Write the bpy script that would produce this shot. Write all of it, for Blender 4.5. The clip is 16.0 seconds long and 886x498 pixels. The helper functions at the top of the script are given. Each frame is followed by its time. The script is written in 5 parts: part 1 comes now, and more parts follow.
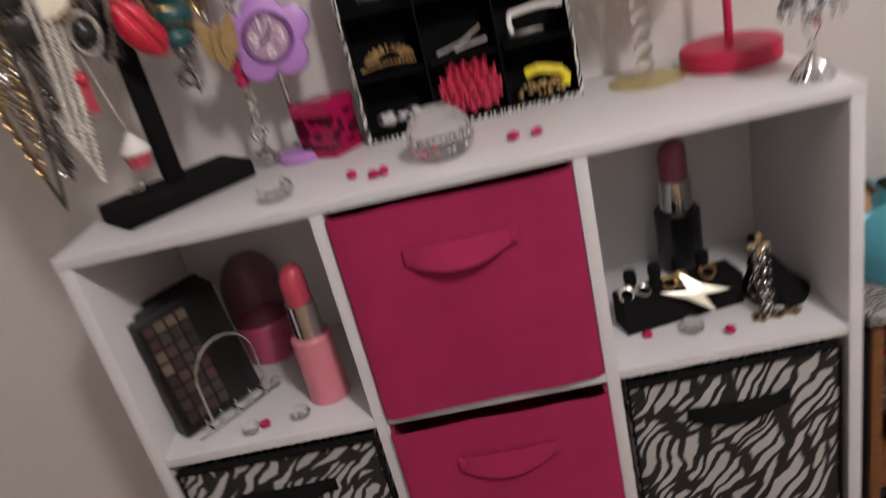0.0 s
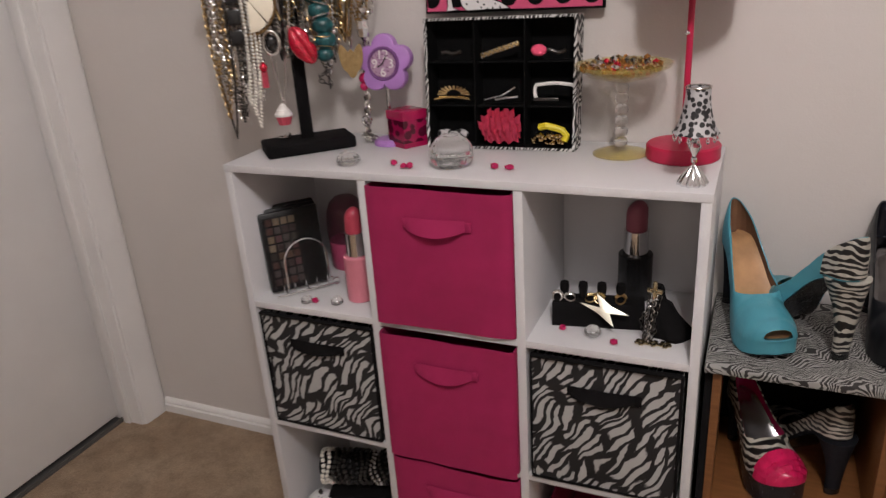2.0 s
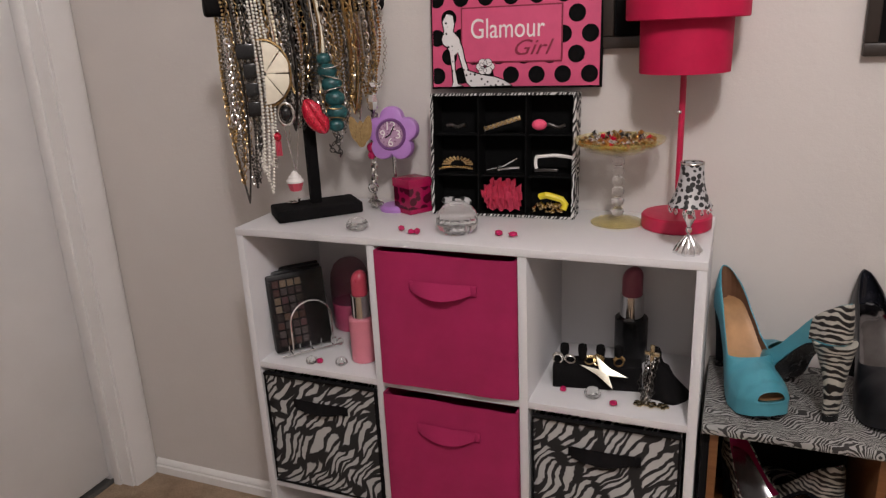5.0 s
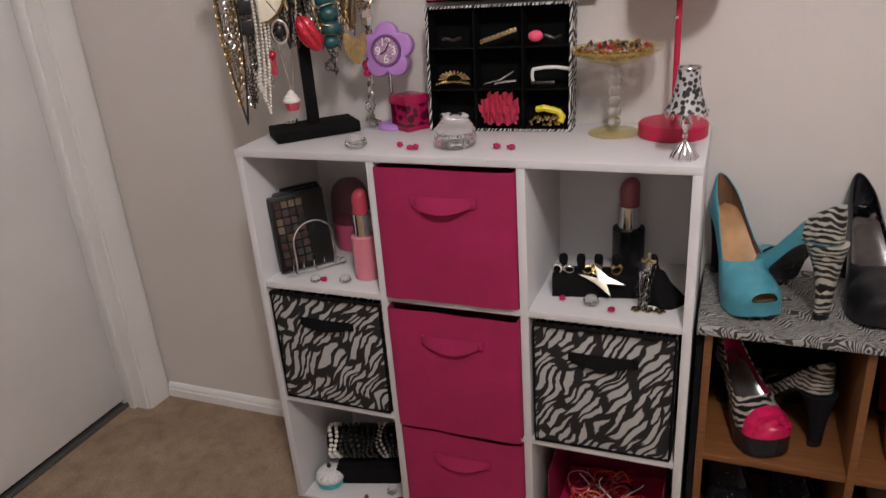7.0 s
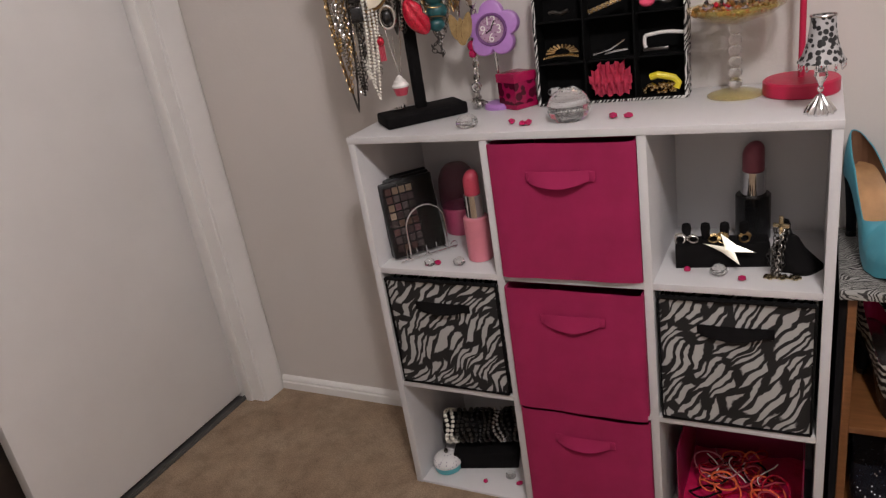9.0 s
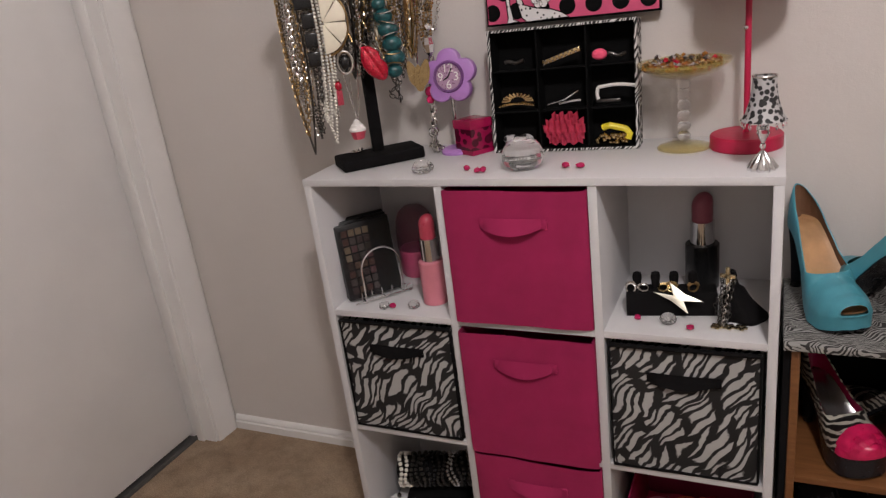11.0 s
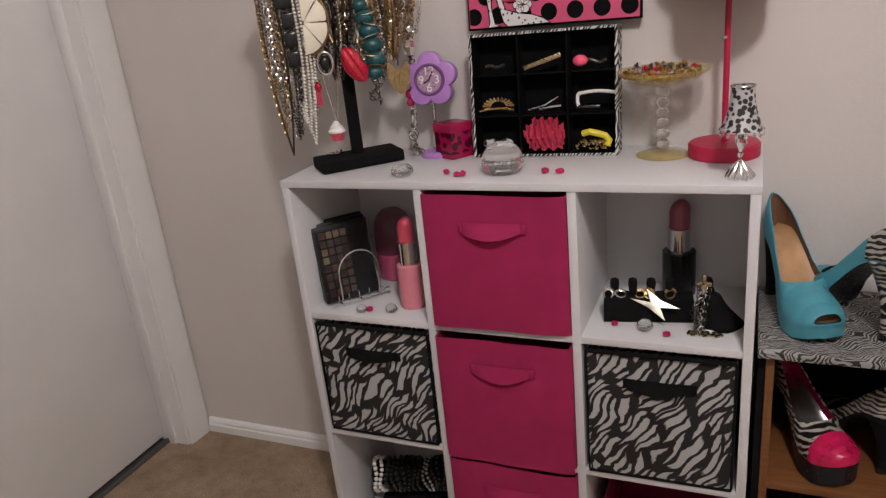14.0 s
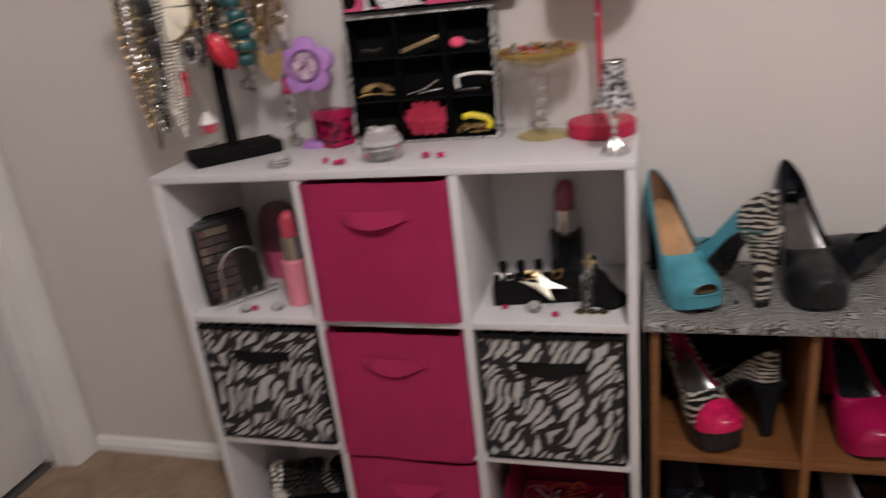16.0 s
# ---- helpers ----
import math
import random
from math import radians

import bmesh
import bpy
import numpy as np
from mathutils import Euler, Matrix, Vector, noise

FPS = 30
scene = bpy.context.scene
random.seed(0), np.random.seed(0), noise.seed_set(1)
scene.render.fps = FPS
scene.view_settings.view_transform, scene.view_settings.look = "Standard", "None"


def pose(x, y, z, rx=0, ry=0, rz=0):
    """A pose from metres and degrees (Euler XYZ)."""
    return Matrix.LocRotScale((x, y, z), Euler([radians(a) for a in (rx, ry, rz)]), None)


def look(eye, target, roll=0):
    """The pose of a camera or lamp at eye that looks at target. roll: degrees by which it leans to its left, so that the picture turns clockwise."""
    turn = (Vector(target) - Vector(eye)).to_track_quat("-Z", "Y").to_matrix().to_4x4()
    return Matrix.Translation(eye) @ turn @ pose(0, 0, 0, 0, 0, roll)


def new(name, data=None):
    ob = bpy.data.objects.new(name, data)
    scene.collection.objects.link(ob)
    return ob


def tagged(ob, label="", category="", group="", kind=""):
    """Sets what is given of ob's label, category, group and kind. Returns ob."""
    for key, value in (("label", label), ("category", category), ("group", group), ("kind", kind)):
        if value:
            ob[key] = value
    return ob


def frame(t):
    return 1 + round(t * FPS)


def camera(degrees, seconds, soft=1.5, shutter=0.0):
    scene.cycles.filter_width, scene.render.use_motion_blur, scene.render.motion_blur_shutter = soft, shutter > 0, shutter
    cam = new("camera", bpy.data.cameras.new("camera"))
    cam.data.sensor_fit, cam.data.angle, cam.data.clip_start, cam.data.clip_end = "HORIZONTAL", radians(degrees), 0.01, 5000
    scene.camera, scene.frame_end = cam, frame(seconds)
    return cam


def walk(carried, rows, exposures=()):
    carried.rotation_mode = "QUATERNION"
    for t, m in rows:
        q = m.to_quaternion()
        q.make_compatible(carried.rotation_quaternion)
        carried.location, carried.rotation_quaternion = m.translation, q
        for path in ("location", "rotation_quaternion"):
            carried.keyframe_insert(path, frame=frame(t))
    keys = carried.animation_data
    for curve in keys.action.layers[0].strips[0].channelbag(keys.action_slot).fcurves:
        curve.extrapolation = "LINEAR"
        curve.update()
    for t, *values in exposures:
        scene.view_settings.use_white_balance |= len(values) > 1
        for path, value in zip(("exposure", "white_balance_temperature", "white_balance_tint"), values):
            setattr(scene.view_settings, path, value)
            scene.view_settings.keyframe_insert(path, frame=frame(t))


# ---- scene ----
cam = camera(62.8, 16.0, soft=1.3, shutter=0.8)
PATH = [
    (0, (0.497, -0.759, 1.155), (0.402, 0.45, 0.627), -13.9),
    (0.5, (0.580, -0.877, 1.247), (0.376, 0.45, 0.738), -9.7),
    (1, (0.731, -0.856, 1.230), (0.365, 0.45, 0.695), -2.2),
    (1.5, (0.835, -0.948, 1.237), (0.272, 0.45, 0.665), -6.6),
    (2, (0.964, -1.103, 1.269), (0.259, 0.45, 0.576), -3.9),
    (2.5, (0.952, -1.164, 1.302), (0.217, 0.45, 0.660), -4.7),
    (3, (0.948, -1.180, 1.293), (0.240, 0.45, 0.707), -4.7),
    (3.5, (0.944, -1.163, 1.298), (0.237, 0.45, 0.740), -4.5),
    (4, (0.943, -1.156, 1.295), (0.259, 0.45, 0.733), -4.0),
    (6.3, (0.935, -1.183, 1.300), (0.255, 0.45, 0.769), -1.9),
    (6.5, (0.937, -1.184, 1.296), (0.266, 0.45, 0.702), -3.0),
    (7, (0.945, -1.196, 1.272), (0.260, 0.45, 0.522), -4.3),
    (7.5, (0.925, -1.214, 1.264), (0.151, 0.45, 0.502), -5.4),
    (8, (0.905, -1.222, 1.270), (0.113, 0.45, 0.572), -6.5),
    (8.5, (0.883, -1.237, 1.254), (0.014, 0.45, 0.510), -8.9),
    (9, (0.875, -1.234, 1.239), (-0.067, 0.45, 0.455), -9.4),
    (9.5, (0.886, -1.220, 1.252), (0.080, 0.45, 0.562), -8.5),
    (9.7, (0.875, -1.224, 1.261), (0.071, 0.45, 0.591), -8.2),
    (11.8, (0.910, -1.209, 1.257), (0.110, 0.45, 0.577), -6.7),
    (12, (0.902, -1.213, 1.251), (0.144, 0.45, 0.570), -6.3),
    (12.5, (0.905, -1.207, 1.257), (0.182, 0.45, 0.581), -6.2),
    (13, (0.896, -1.208, 1.263), (0.168, 0.45, 0.609), -5.1),
    (13.5, (0.890, -1.213, 1.265), (0.135, 0.45, 0.619), -5.5),
    (14, (0.894, -1.208, 1.260), (0.148, 0.45, 0.597), -6.0),
    (14.5, (0.892, -1.208, 1.260), (0.135, 0.45, 0.593), -5.8),
    (15, (0.895, -1.204, 1.256), (0.162, 0.45, 0.573), -6.5),
    (15.5, (0.901, -1.185, 1.241), (0.215, 0.45, 0.526), -6.0),
    (16, (0.935, -1.161, 1.226), (0.437, 0.45, 0.579), -6.5),
]
walk(cam, [(t, look(eye, target, roll)) for t, eye, target, roll in PATH],
     exposures=[(0, 0.02), (0.5, 0.03), (1.0, 0.05), (1.5, 0.03), (2.0, 0.0), (16.0, -0.02)])

# ---------------------------------------------------------------- world and lamps
world = bpy.data.worlds.new("world")
scene.world = world
world.use_nodes = True
world.node_tree.nodes["Background"].inputs[0].default_value = (0.9, 0.88, 0.86, 1)
world.node_tree.nodes["Background"].inputs[1].default_value = 0.006


def lamp(name, kind, m, energy, colour, size):
    data = bpy.data.lights.new(name, kind)
    data.energy, data.color = energy, colour
    if kind == "AREA":
        data.shape, data.size = "DISK", size
    else:
        data.shadow_soft_size = size
    ob = new(name, data)
    ob.matrix_world = m
    return ob


LIGHT = (1.20, -1.345, 2.335)
lamp("ceiling_bulb", "POINT", pose(*LIGHT), 73.5, (1.0, 0.932, 0.918), 0.10)

# ---------------------------------------------------------------- materials


class Nodes:
    """A node material under construction."""

    def __init__(self, name, rough=0.5, metal=0.0):
        self.mat = bpy.data.materials.new(name)
        self.mat.use_nodes = True
        self.tree = self.mat.node_tree
        self.bsdf = self.tree.nodes["Principled BSDF"]
        self.bsdf.inputs["Roughness"].default_value = rough
        self.bsdf.inputs["Metallic"].default_value = metal

    def node(self, kind, **values):
        n = self.tree.nodes.new(kind)
        for key, value in values.items():
            n.inputs[key].default_value = value
        return n

    def link(self, a, b):
        self.tree.links.new(a, b)

    def coords(self, scale=(1, 1, 1), turn=(0, 0, 0)):
        tc = self.tree.nodes.new("ShaderNodeTexCoord")
        mp = self.tree.nodes.new("ShaderNodeMapping")
        mp.inputs["Scale"].default_value = scale
        mp.inputs["Rotation"].default_value = [radians(a) for a in turn]
        self.link(tc.outputs["Object"], mp.inputs["Vector"])
        return mp.outputs["Vector"]

    def noise(self, scale, detail=3, vec=None, rough=0.55):
        n = self.node("ShaderNodeTexNoise", Scale=scale, Detail=detail, Roughness=rough)
        self.link(vec or self.coords(), n.inputs["Vector"])
        return n.outputs["Fac"]

    def ramp(self, fac, stops):
        r = self.tree.nodes.new("ShaderNodeValToRGB")
        els = r.color_ramp.elements
        while len(els) < len(stops):
            els.new(0.5)
        for el, (at, col) in zip(els, stops):
            el.position, el.color = at, (*col, 1)
        self.link(fac, r.inputs["Fac"])
        return r.outputs["Color"]

    def math(self, op, a, b=0.0):
        m = self.tree.nodes.new("ShaderNodeMath")
        m.operation = op
        for slot, v in zip(m.inputs, (a, b)):
            if isinstance(v, (int, float)):
                slot.default_value = v
            else:
                self.link(v, slot)
        return m.outputs[0]

    def bump(self, height, strength=0.3, distance=0.001):
        b = self.node("ShaderNodeBump", Strength=strength, Distance=distance)
        self.link(height, b.inputs["Height"])
        self.link(b.outputs["Normal"], self.bsdf.inputs["Normal"])

    def base(self, colour):
        self.link(colour, self.bsdf.inputs["Base Color"])


def shade(c, k):
    return tuple(min(1.0, v * k) for v in c)


def plain(name, colour, rough=0.5, metal=0.0, vary=0.12, scale=40.0, bump=0.15, grain=400.0, depth=0.0006, coat=0.0, spec=0.5):
    """A surface of one colour with blotches at one scale and grain at another."""
    n = Nodes(name, rough, metal)
    n.base(n.ramp(n.noise(scale, 4), [(0.3, shade(colour, 1 - vary)), (0.7, shade(colour, 1 + vary))]))
    fine = n.noise(grain, 2)
    if bump:
        n.bump(fine, bump, depth)
    r = n.math("ADD", n.math("MULTIPLY", n.noise(scale * 2.3, 3), 0.16), rough - 0.08)
    n.link(r, n.bsdf.inputs["Roughness"])
    n.bsdf.inputs["Coat Weight"].default_value = coat
    n.bsdf.inputs["Specular IOR Level"].default_value = spec
    return n.mat


def zebra(name, f=52.0, turn=38.0, fork=9.0, reach=0.33, light=(0.46, 0.455, 0.45), dark=(0.008, 0.0075, 0.008), rough=0.8, white=0.0, plane="xz", swirl=1.0, broken=0.55):
    """Printed zebra stripes that wander, fork and end; in the object's xz or xy plane."""
    n = Nodes(name, rough)
    vec = n.coords((1, 1, 1), (0, -turn, 0) if plane == "xz" else (0, 0, turn))
    slow = n.node("ShaderNodeTexNoise", Scale=f / 8.0, Detail=0.5)
    n.link(vec, slow.inputs["Vector"])
    shift = n.node("ShaderNodeVectorMath")
    shift.operation = "MULTIPLY_ADD"
    n.link(slow.outputs["Color"], shift.inputs[0])
    shift.inputs[1].default_value = (5.0 * swirl / f,) * 3
    n.link(vec, shift.inputs[2])
    drawn = n.node("ShaderNodeVectorMath")
    drawn.operation = "MULTIPLY"
    n.link(shift.outputs[0], drawn.inputs[0])
    drawn.inputs[1].default_value = (1, 1, reach) if plane == "xz" else (1, reach, 1)

    def grain(scale, detail):
        g = n.node("ShaderNodeTexNoise", Scale=scale, Detail=detail)
        n.link(drawn.outputs[0], g.inputs["Vector"])
        return n.math("SUBTRACT", g.outputs[0], 0.5)

    sep = n.node("ShaderNodeSeparateXYZ")
    n.link(shift.outputs[0], sep.inputs[0])
    phase = n.math("ADD", n.math("MULTIPLY", sep.outputs[0], f * math.tau), n.math("MULTIPLY", grain(f * 0.62, 0.4), fork))
    total = n.math("ADD", n.math("MULTIPLY", n.math("SINE", phase), 0.22), n.math("MULTIPLY", grain(f * 1.1, 0.0), broken))
    total = n.math("ADD", total, 0.5)
    n.base(n.ramp(total, [(0.455 - white, light), (0.500 - white, dark)]))
    n.bump(n.noise(900, 2), 0.25, 0.0005)
    return n.mat


def zebra_islands(name, turn=36.0, wide=0.0150, reach=0.078, gap=0.185, light=(0.43, 0.425, 0.42), dark=(0.009, 0.008, 0.0085), rough=0.8):
    """Printed zebra hide: long tapered pale patches that fork and end, parted by black; in the object's xz plane."""
    n = Nodes(name, rough)
    info = n.node("ShaderNodeObjectInfo")
    tc = n.tree.nodes.new("ShaderNodeTexCoord")
    shift = n.node("ShaderNodeVectorMath")
    shift.operation = "MULTIPLY_ADD"
    n.link(info.outputs["Random"], shift.inputs[0])
    shift.inputs[1].default_value = (3.1, 0.0, 1.7)
    n.link(tc.outputs["Object"], shift.inputs[2])

    def bent(scale, amount, vec):
        g = n.node("ShaderNodeTexNoise", Scale=scale, Detail=1.0)
        n.link(vec, g.inputs["Vector"])
        off = n.node("ShaderNodeVectorMath")
        off.operation = "MULTIPLY_ADD"
        n.link(g.outputs["Color"], off.inputs[0])
        off.inputs[1].default_value = (amount,) * 3
        n.link(vec, off.inputs[2])
        return off.outputs[0]

    vec = bent(9.0, 0.080, shift.outputs[0])
    vec = bent(45.0, 0.012, vec)
    mp = n.tree.nodes.new("ShaderNodeMapping")
    mp.inputs["Rotation"].default_value = (0, radians(-turn), 0)
    n.link(vec, mp.inputs["Vector"])
    st = n.node("ShaderNodeVectorMath")
    st.operation = "MULTIPLY"
    n.link(mp.outputs["Vector"], st.inputs[0])
    st.inputs[1].default_value = (1 / wide, 0.0, 1 / reach)
    sep = n.node("ShaderNodeSeparateXYZ")
    flat = n.node("ShaderNodeCombineXYZ")
    n.link(st.outputs[0], sep.inputs[0])
    n.link(sep.outputs[0], flat.inputs[0])
    n.link(sep.outputs[2], flat.inputs[1])
    v = n.node("ShaderNodeTexVoronoi", Scale=1.0, Randomness=0.95)
    v.voronoi_dimensions, v.feature = "2D", "DISTANCE_TO_EDGE"
    n.link(flat.outputs[0], v.inputs["Vector"])
    d = n.math("ADD", v.outputs["Distance"], n.math("MULTIPLY", n.math("SUBTRACT", n.noise(140, 2), 0.5), 0.10))
    n.base(n.ramp(d, [(gap - 0.025, dark), (gap + 0.025, light)]))
    n.bump(n.noise(900, 2), 0.25, 0.0005)
    return n.mat


def glass(name, colour=(1, 1, 1), rough=0.02, ior=1.5, body=1.0):
    n = Nodes(name, rough)
    n.bsdf.inputs["Base Color"].default_value = (*colour, 1)
    n.bsdf.inputs["Transmission Weight"].default_value = body
    n.bsdf.inputs["IOR"].default_value = ior
    return n.mat


def wall_paint(name, colour, bump=0.35):
    n = Nodes(name, 0.75)
    n.base(n.ramp(n.noise(1.7, 5), [(0.3, shade(colour, 0.96)), (0.7, shade(colour, 1.03))]))
    h = n.math("ADD", n.noise(90, 3), n.math("MULTIPLY", n.noise(320, 2), 0.4))
    n.bump(h, bump, 0.002)
    return n.mat


def carpet_mat():
    n = Nodes("carpet_pile", 0.95)
    blotch = n.noise(5.0, 6)
    c = n.ramp(blotch, [(0.3, (0.43, 0.305, 0.205)), (0.5, (0.50, 0.37, 0.255)), (0.72, (0.56, 0.43, 0.305))])
    mix = n.tree.nodes.new("ShaderNodeMix")
    mix.data_type, mix.blend_type = "RGBA", "MULTIPLY"
    mix.inputs[0].default_value = 1.0
    n.link(c, mix.inputs[6])
    n.link(n.ramp(n.noise(260, 4), [(0.35, (0.68, 0.66, 0.64)), (0.65, (1, 1, 1))]), mix.inputs[7])
    n.base(mix.outputs[2])
    mix2 = n.tree.nodes.new("ShaderNodeMix")
    mix2.data_type, mix2.blend_type = "RGBA", "MULTIPLY"
    mix2.inputs[0].default_value = 1.0
    n.link(mix.outputs[2], mix2.inputs[6])
    n.link(n.ramp(n.noise(17, 5, rough=0.7), [(0.34, (0.78, 0.76, 0.74)), (0.50, (0.98, 0.97, 0.96)), (0.66, (1.10, 1.08, 1.05))]), mix2.inputs[7])
    n.base(mix2.outputs[2])
    n.bump(n.math("ADD", n.noise(420, 4), n.math("MULTIPLY", n.noise(60, 3), 1.5)), 1.0, 0.007)
    return n.mat


def wood_mat(name, a, b):
    n = Nodes(name, 0.45)
    g = n.noise(9.0, 6, n.coords((1.2, 14, 14)), 0.65)
    n.base(n.ramp(g, [(0.3, a), (0.7, b)]))
    n.bump(g, 0.15, 0.001)
    return n.mat


WALL = wall_paint("beige_wall_paint", (0.615, 0.58, 0.555))
CEIL = wall_paint("ceiling_paint", (0.78, 0.76, 0.74))
TRIM = plain("white_trim_paint", (0.78, 0.77, 0.76), 0.45, vary=0.03, scale=6, bump=0.08)
DOOR = plain("white_door_paint", (0.76, 0.75, 0.745), 0.5, vary=0.03, scale=5, bump=0.25, grain=160, depth=0.001)
CARPET = carpet_mat()
LAMINATE = plain("white_laminate", (0.655, 0.65, 0.665), 0.38, vary=0.02, scale=9, bump=0.03)
PINK_FABRIC = plain("magenta_fabric", (0.335, 0.010, 0.082), 0.9, vary=0.08, scale=18, bump=0.5, grain=1500, depth=0.0005)
ZEBRA_BIN = zebra_islands("zebra_print_fabric")
ZEBRA_FINE = zebra("fine_zebra_paper", f=185, turn=60, fork=7.0, swirl=2.6, white=0.0, light=(0.33, 0.325, 0.31), dark=(0.02, 0.019, 0.018), rough=0.7, plane="xy")
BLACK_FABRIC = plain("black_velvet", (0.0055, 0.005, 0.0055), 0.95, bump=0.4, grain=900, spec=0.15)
BLACK_PLASTIC = plain("black_gloss_plastic", (0.012, 0.012, 0.013), 0.22, bump=0.02)
OAK = wood_mat("orange_oak_veneer", (0.125, 0.047, 0.014), (0.205, 0.086, 0.029))
CHROME = plain("chrome", (0.75, 0.75, 0.76), 0.12, 1.0, vary=0.05, bump=0.02)
SILVER = plain("tarnished_silver", (0.62, 0.60, 0.57), 0.25, 1.0, vary=0.2, scale=120, bump=0.1)
GOLD = plain("gold_metal", (0.60, 0.45, 0.23), 0.25, 1.0, vary=0.2, scale=120, bump=0.1)
GLASS = glass("clear_glass", (0.98, 0.98, 0.985), 0.01, 1.48, 0.98)

CRYSTAL = glass("cut_crystal", (1.0, 1.0, 1.0), 0.02, 1.55, 0.91)

# ---------------------------------------------------------------- mesh helpers


def bm_box(lo, hi, bevel=0.0, segs=2):
    bm = bmesh.new()
    lo, hi = Vector(lo), Vector(hi)
    bmesh.ops.create_cube(bm, size=1, matrix=Matrix.Translation((lo + hi) / 2) @ Matrix.Diagonal((*(hi - lo), 1)))
    if bevel:
        bmesh.ops.bevel(bm, geom=bm.edges[:], offset=bevel, segments=segs, profile=0.5, affect="EDGES")
    return bm


def bm_grid(fn, nu, nv, close_u=False, close_v=False):
    """A surface from fn(u, v), u and v from 0 to 1."""
    bm = bmesh.new()
    cu, cv = (nu if close_u else nu + 1), (nv if close_v else nv + 1)
    vs = [[bm.verts.new(fn(i / nu, j / nv)) for j in range(cv)] for i in range(cu)]
    for i in range(nu):
        for j in range(nv):
            a, b = vs[i][j], vs[(i + 1) % cu][j]
            c, d = vs[(i + 1) % cu][(j + 1) % cv], vs[i][(j + 1) % cv]
            bm.faces.new((a, b, c, d))
    return bm


def clean(bm, dist=1e-5):
    bmesh.ops.remove_doubles(bm, verts=bm.verts, dist=dist)
    bmesh.ops.recalc_face_normals(bm, faces=bm.faces)
    return bm


def bm_lathe(profile, n=32, wobble=None):
    """A turned body from (radius, height) pairs."""
    k = len(profile) - 1

    def at(u, v):
        r, z = profile[round(v * k)]
        a = u * math.tau
        if wobble:
            r, z = wobble(a, r, z)
        return (r * math.cos(a), r * math.sin(a), z)

    return clean(bm_grid(at, n, k, close_u=True))


def bm_tube(pts, r, n=8, closed=False, taper=None):
    """A round rod along points; taper(s) scales the radius."""
    pts = [Vector(p) for p in pts]
    bm, rings, m = bmesh.new(), [], len(pts)
    normal = None
    for i, p in enumerate(pts):
        ahead = pts[(i + 1) % m] if closed or i < m - 1 else p
        back = pts[i - 1] if closed or i else p
        d = (ahead - back).normalized()
        if normal is None:
            normal = d.orthogonal().normalized()
        normal = (normal - normal.dot(d) * d).normalized()
        side = d.cross(normal)
        rr = r * (taper(i / max(1, m - 1)) if taper else 1)
        rings.append([bm.verts.new(p + rr * (math.cos(a) * normal + math.sin(a) * side)) for a in [math.tau * k / n for k in range(n)]])
    for i in range(m if closed else m - 1):
        a, b = rings[i], rings[(i + 1) % m]
        for k in range(n):
            bm.faces.new((a[k], a[(k + 1) % n], b[(k + 1) % n], b[k]))
    if not closed:
        bm.faces.new(rings[0][::-1])
        bm.faces.new(rings[-1])
    bmesh.ops.recalc_face_normals(bm, faces=bm.faces)
    return bm


def bm_prism(outline, z0, z1, bevel=0.0):
    """A flat outline of (x, y) pulled up from z0 to z1."""
    bm = bmesh.new()
    lo = [bm.verts.new((x, y, z0)) for x, y in outline]
    hi = [bm.verts.new((x, y, z1)) for x, y in outline]
    n = len(outline)
    for i in range(n):
        bm.faces.new((lo[i], lo[(i + 1) % n], hi[(i + 1) % n], hi[i]))
    bm.faces.new(lo[::-1])
    top = bm.faces.new(hi)
    bmesh.ops.recalc_face_normals(bm, faces=bm.faces)
    if bevel:
        bmesh.ops.bevel(bm, geom=list(top.edges), offset=bevel, segments=2, profile=0.5, affect="EDGES")
    return bm


def bm_ball(r, centre=(0, 0, 0), scale=(1, 1, 1), sub=2):
    bm = bmesh.new()
    bmesh.ops.create_icosphere(bm, subdivisions=sub, radius=r, matrix=Matrix.Translation(centre) @ Matrix.Diagonal((*scale, 1)))
    return bm


def moved(bm, m):
    bmesh.ops.transform(bm, matrix=m, verts=bm.verts)
    return bm


def joined(*parts):
    out = bmesh.new()
    for bm in parts:
        me = bpy.data.meshes.new("scrap")
        bm.to_mesh(me)
        out.from_mesh(me)
        bm.free()
        bpy.data.meshes.remove(me)
    return out


def finish(name, bm, material, smooth=35):
    me = bpy.data.meshes.new(name)
    bm.to_mesh(me)
    bm.free()
    me.materials.append(material)
    if smooth:
        me.polygons.foreach_set("use_smooth", [True] * len(me.polygons))
        me.set_sharp_from_angle(angle=radians(smooth))
    return me


def part(name, bm, material, parent, label="", smooth=35):
    """One mesh under a thing or a part."""
    ob = new(name, finish(name, bm, material, smooth))
    ob.parent = parent
    if label:
        ob["label"] = label
    return ob


def thing(name, label, category, m=None, group=""):
    ob = tagged(new(name), label, category, group)
    ob.matrix_basis = m or Matrix.Identity(4)
    return ob


def solid(name, bm, material, label, category, m=None, group="", smooth=35):
    """A thing that is one mesh."""
    ob = tagged(new(name, finish(name, bm, material, smooth)), label, category, group)
    ob.matrix_basis = m or Matrix.Identity(4)
    return ob


def structure(name, bm, material, label="", category="", parent=None, smooth=35):
    ob = new(name, finish(name, bm, material, smooth))
    if parent:
        ob.parent = parent
        return ob
    return tagged(ob, label, category, kind="structure")


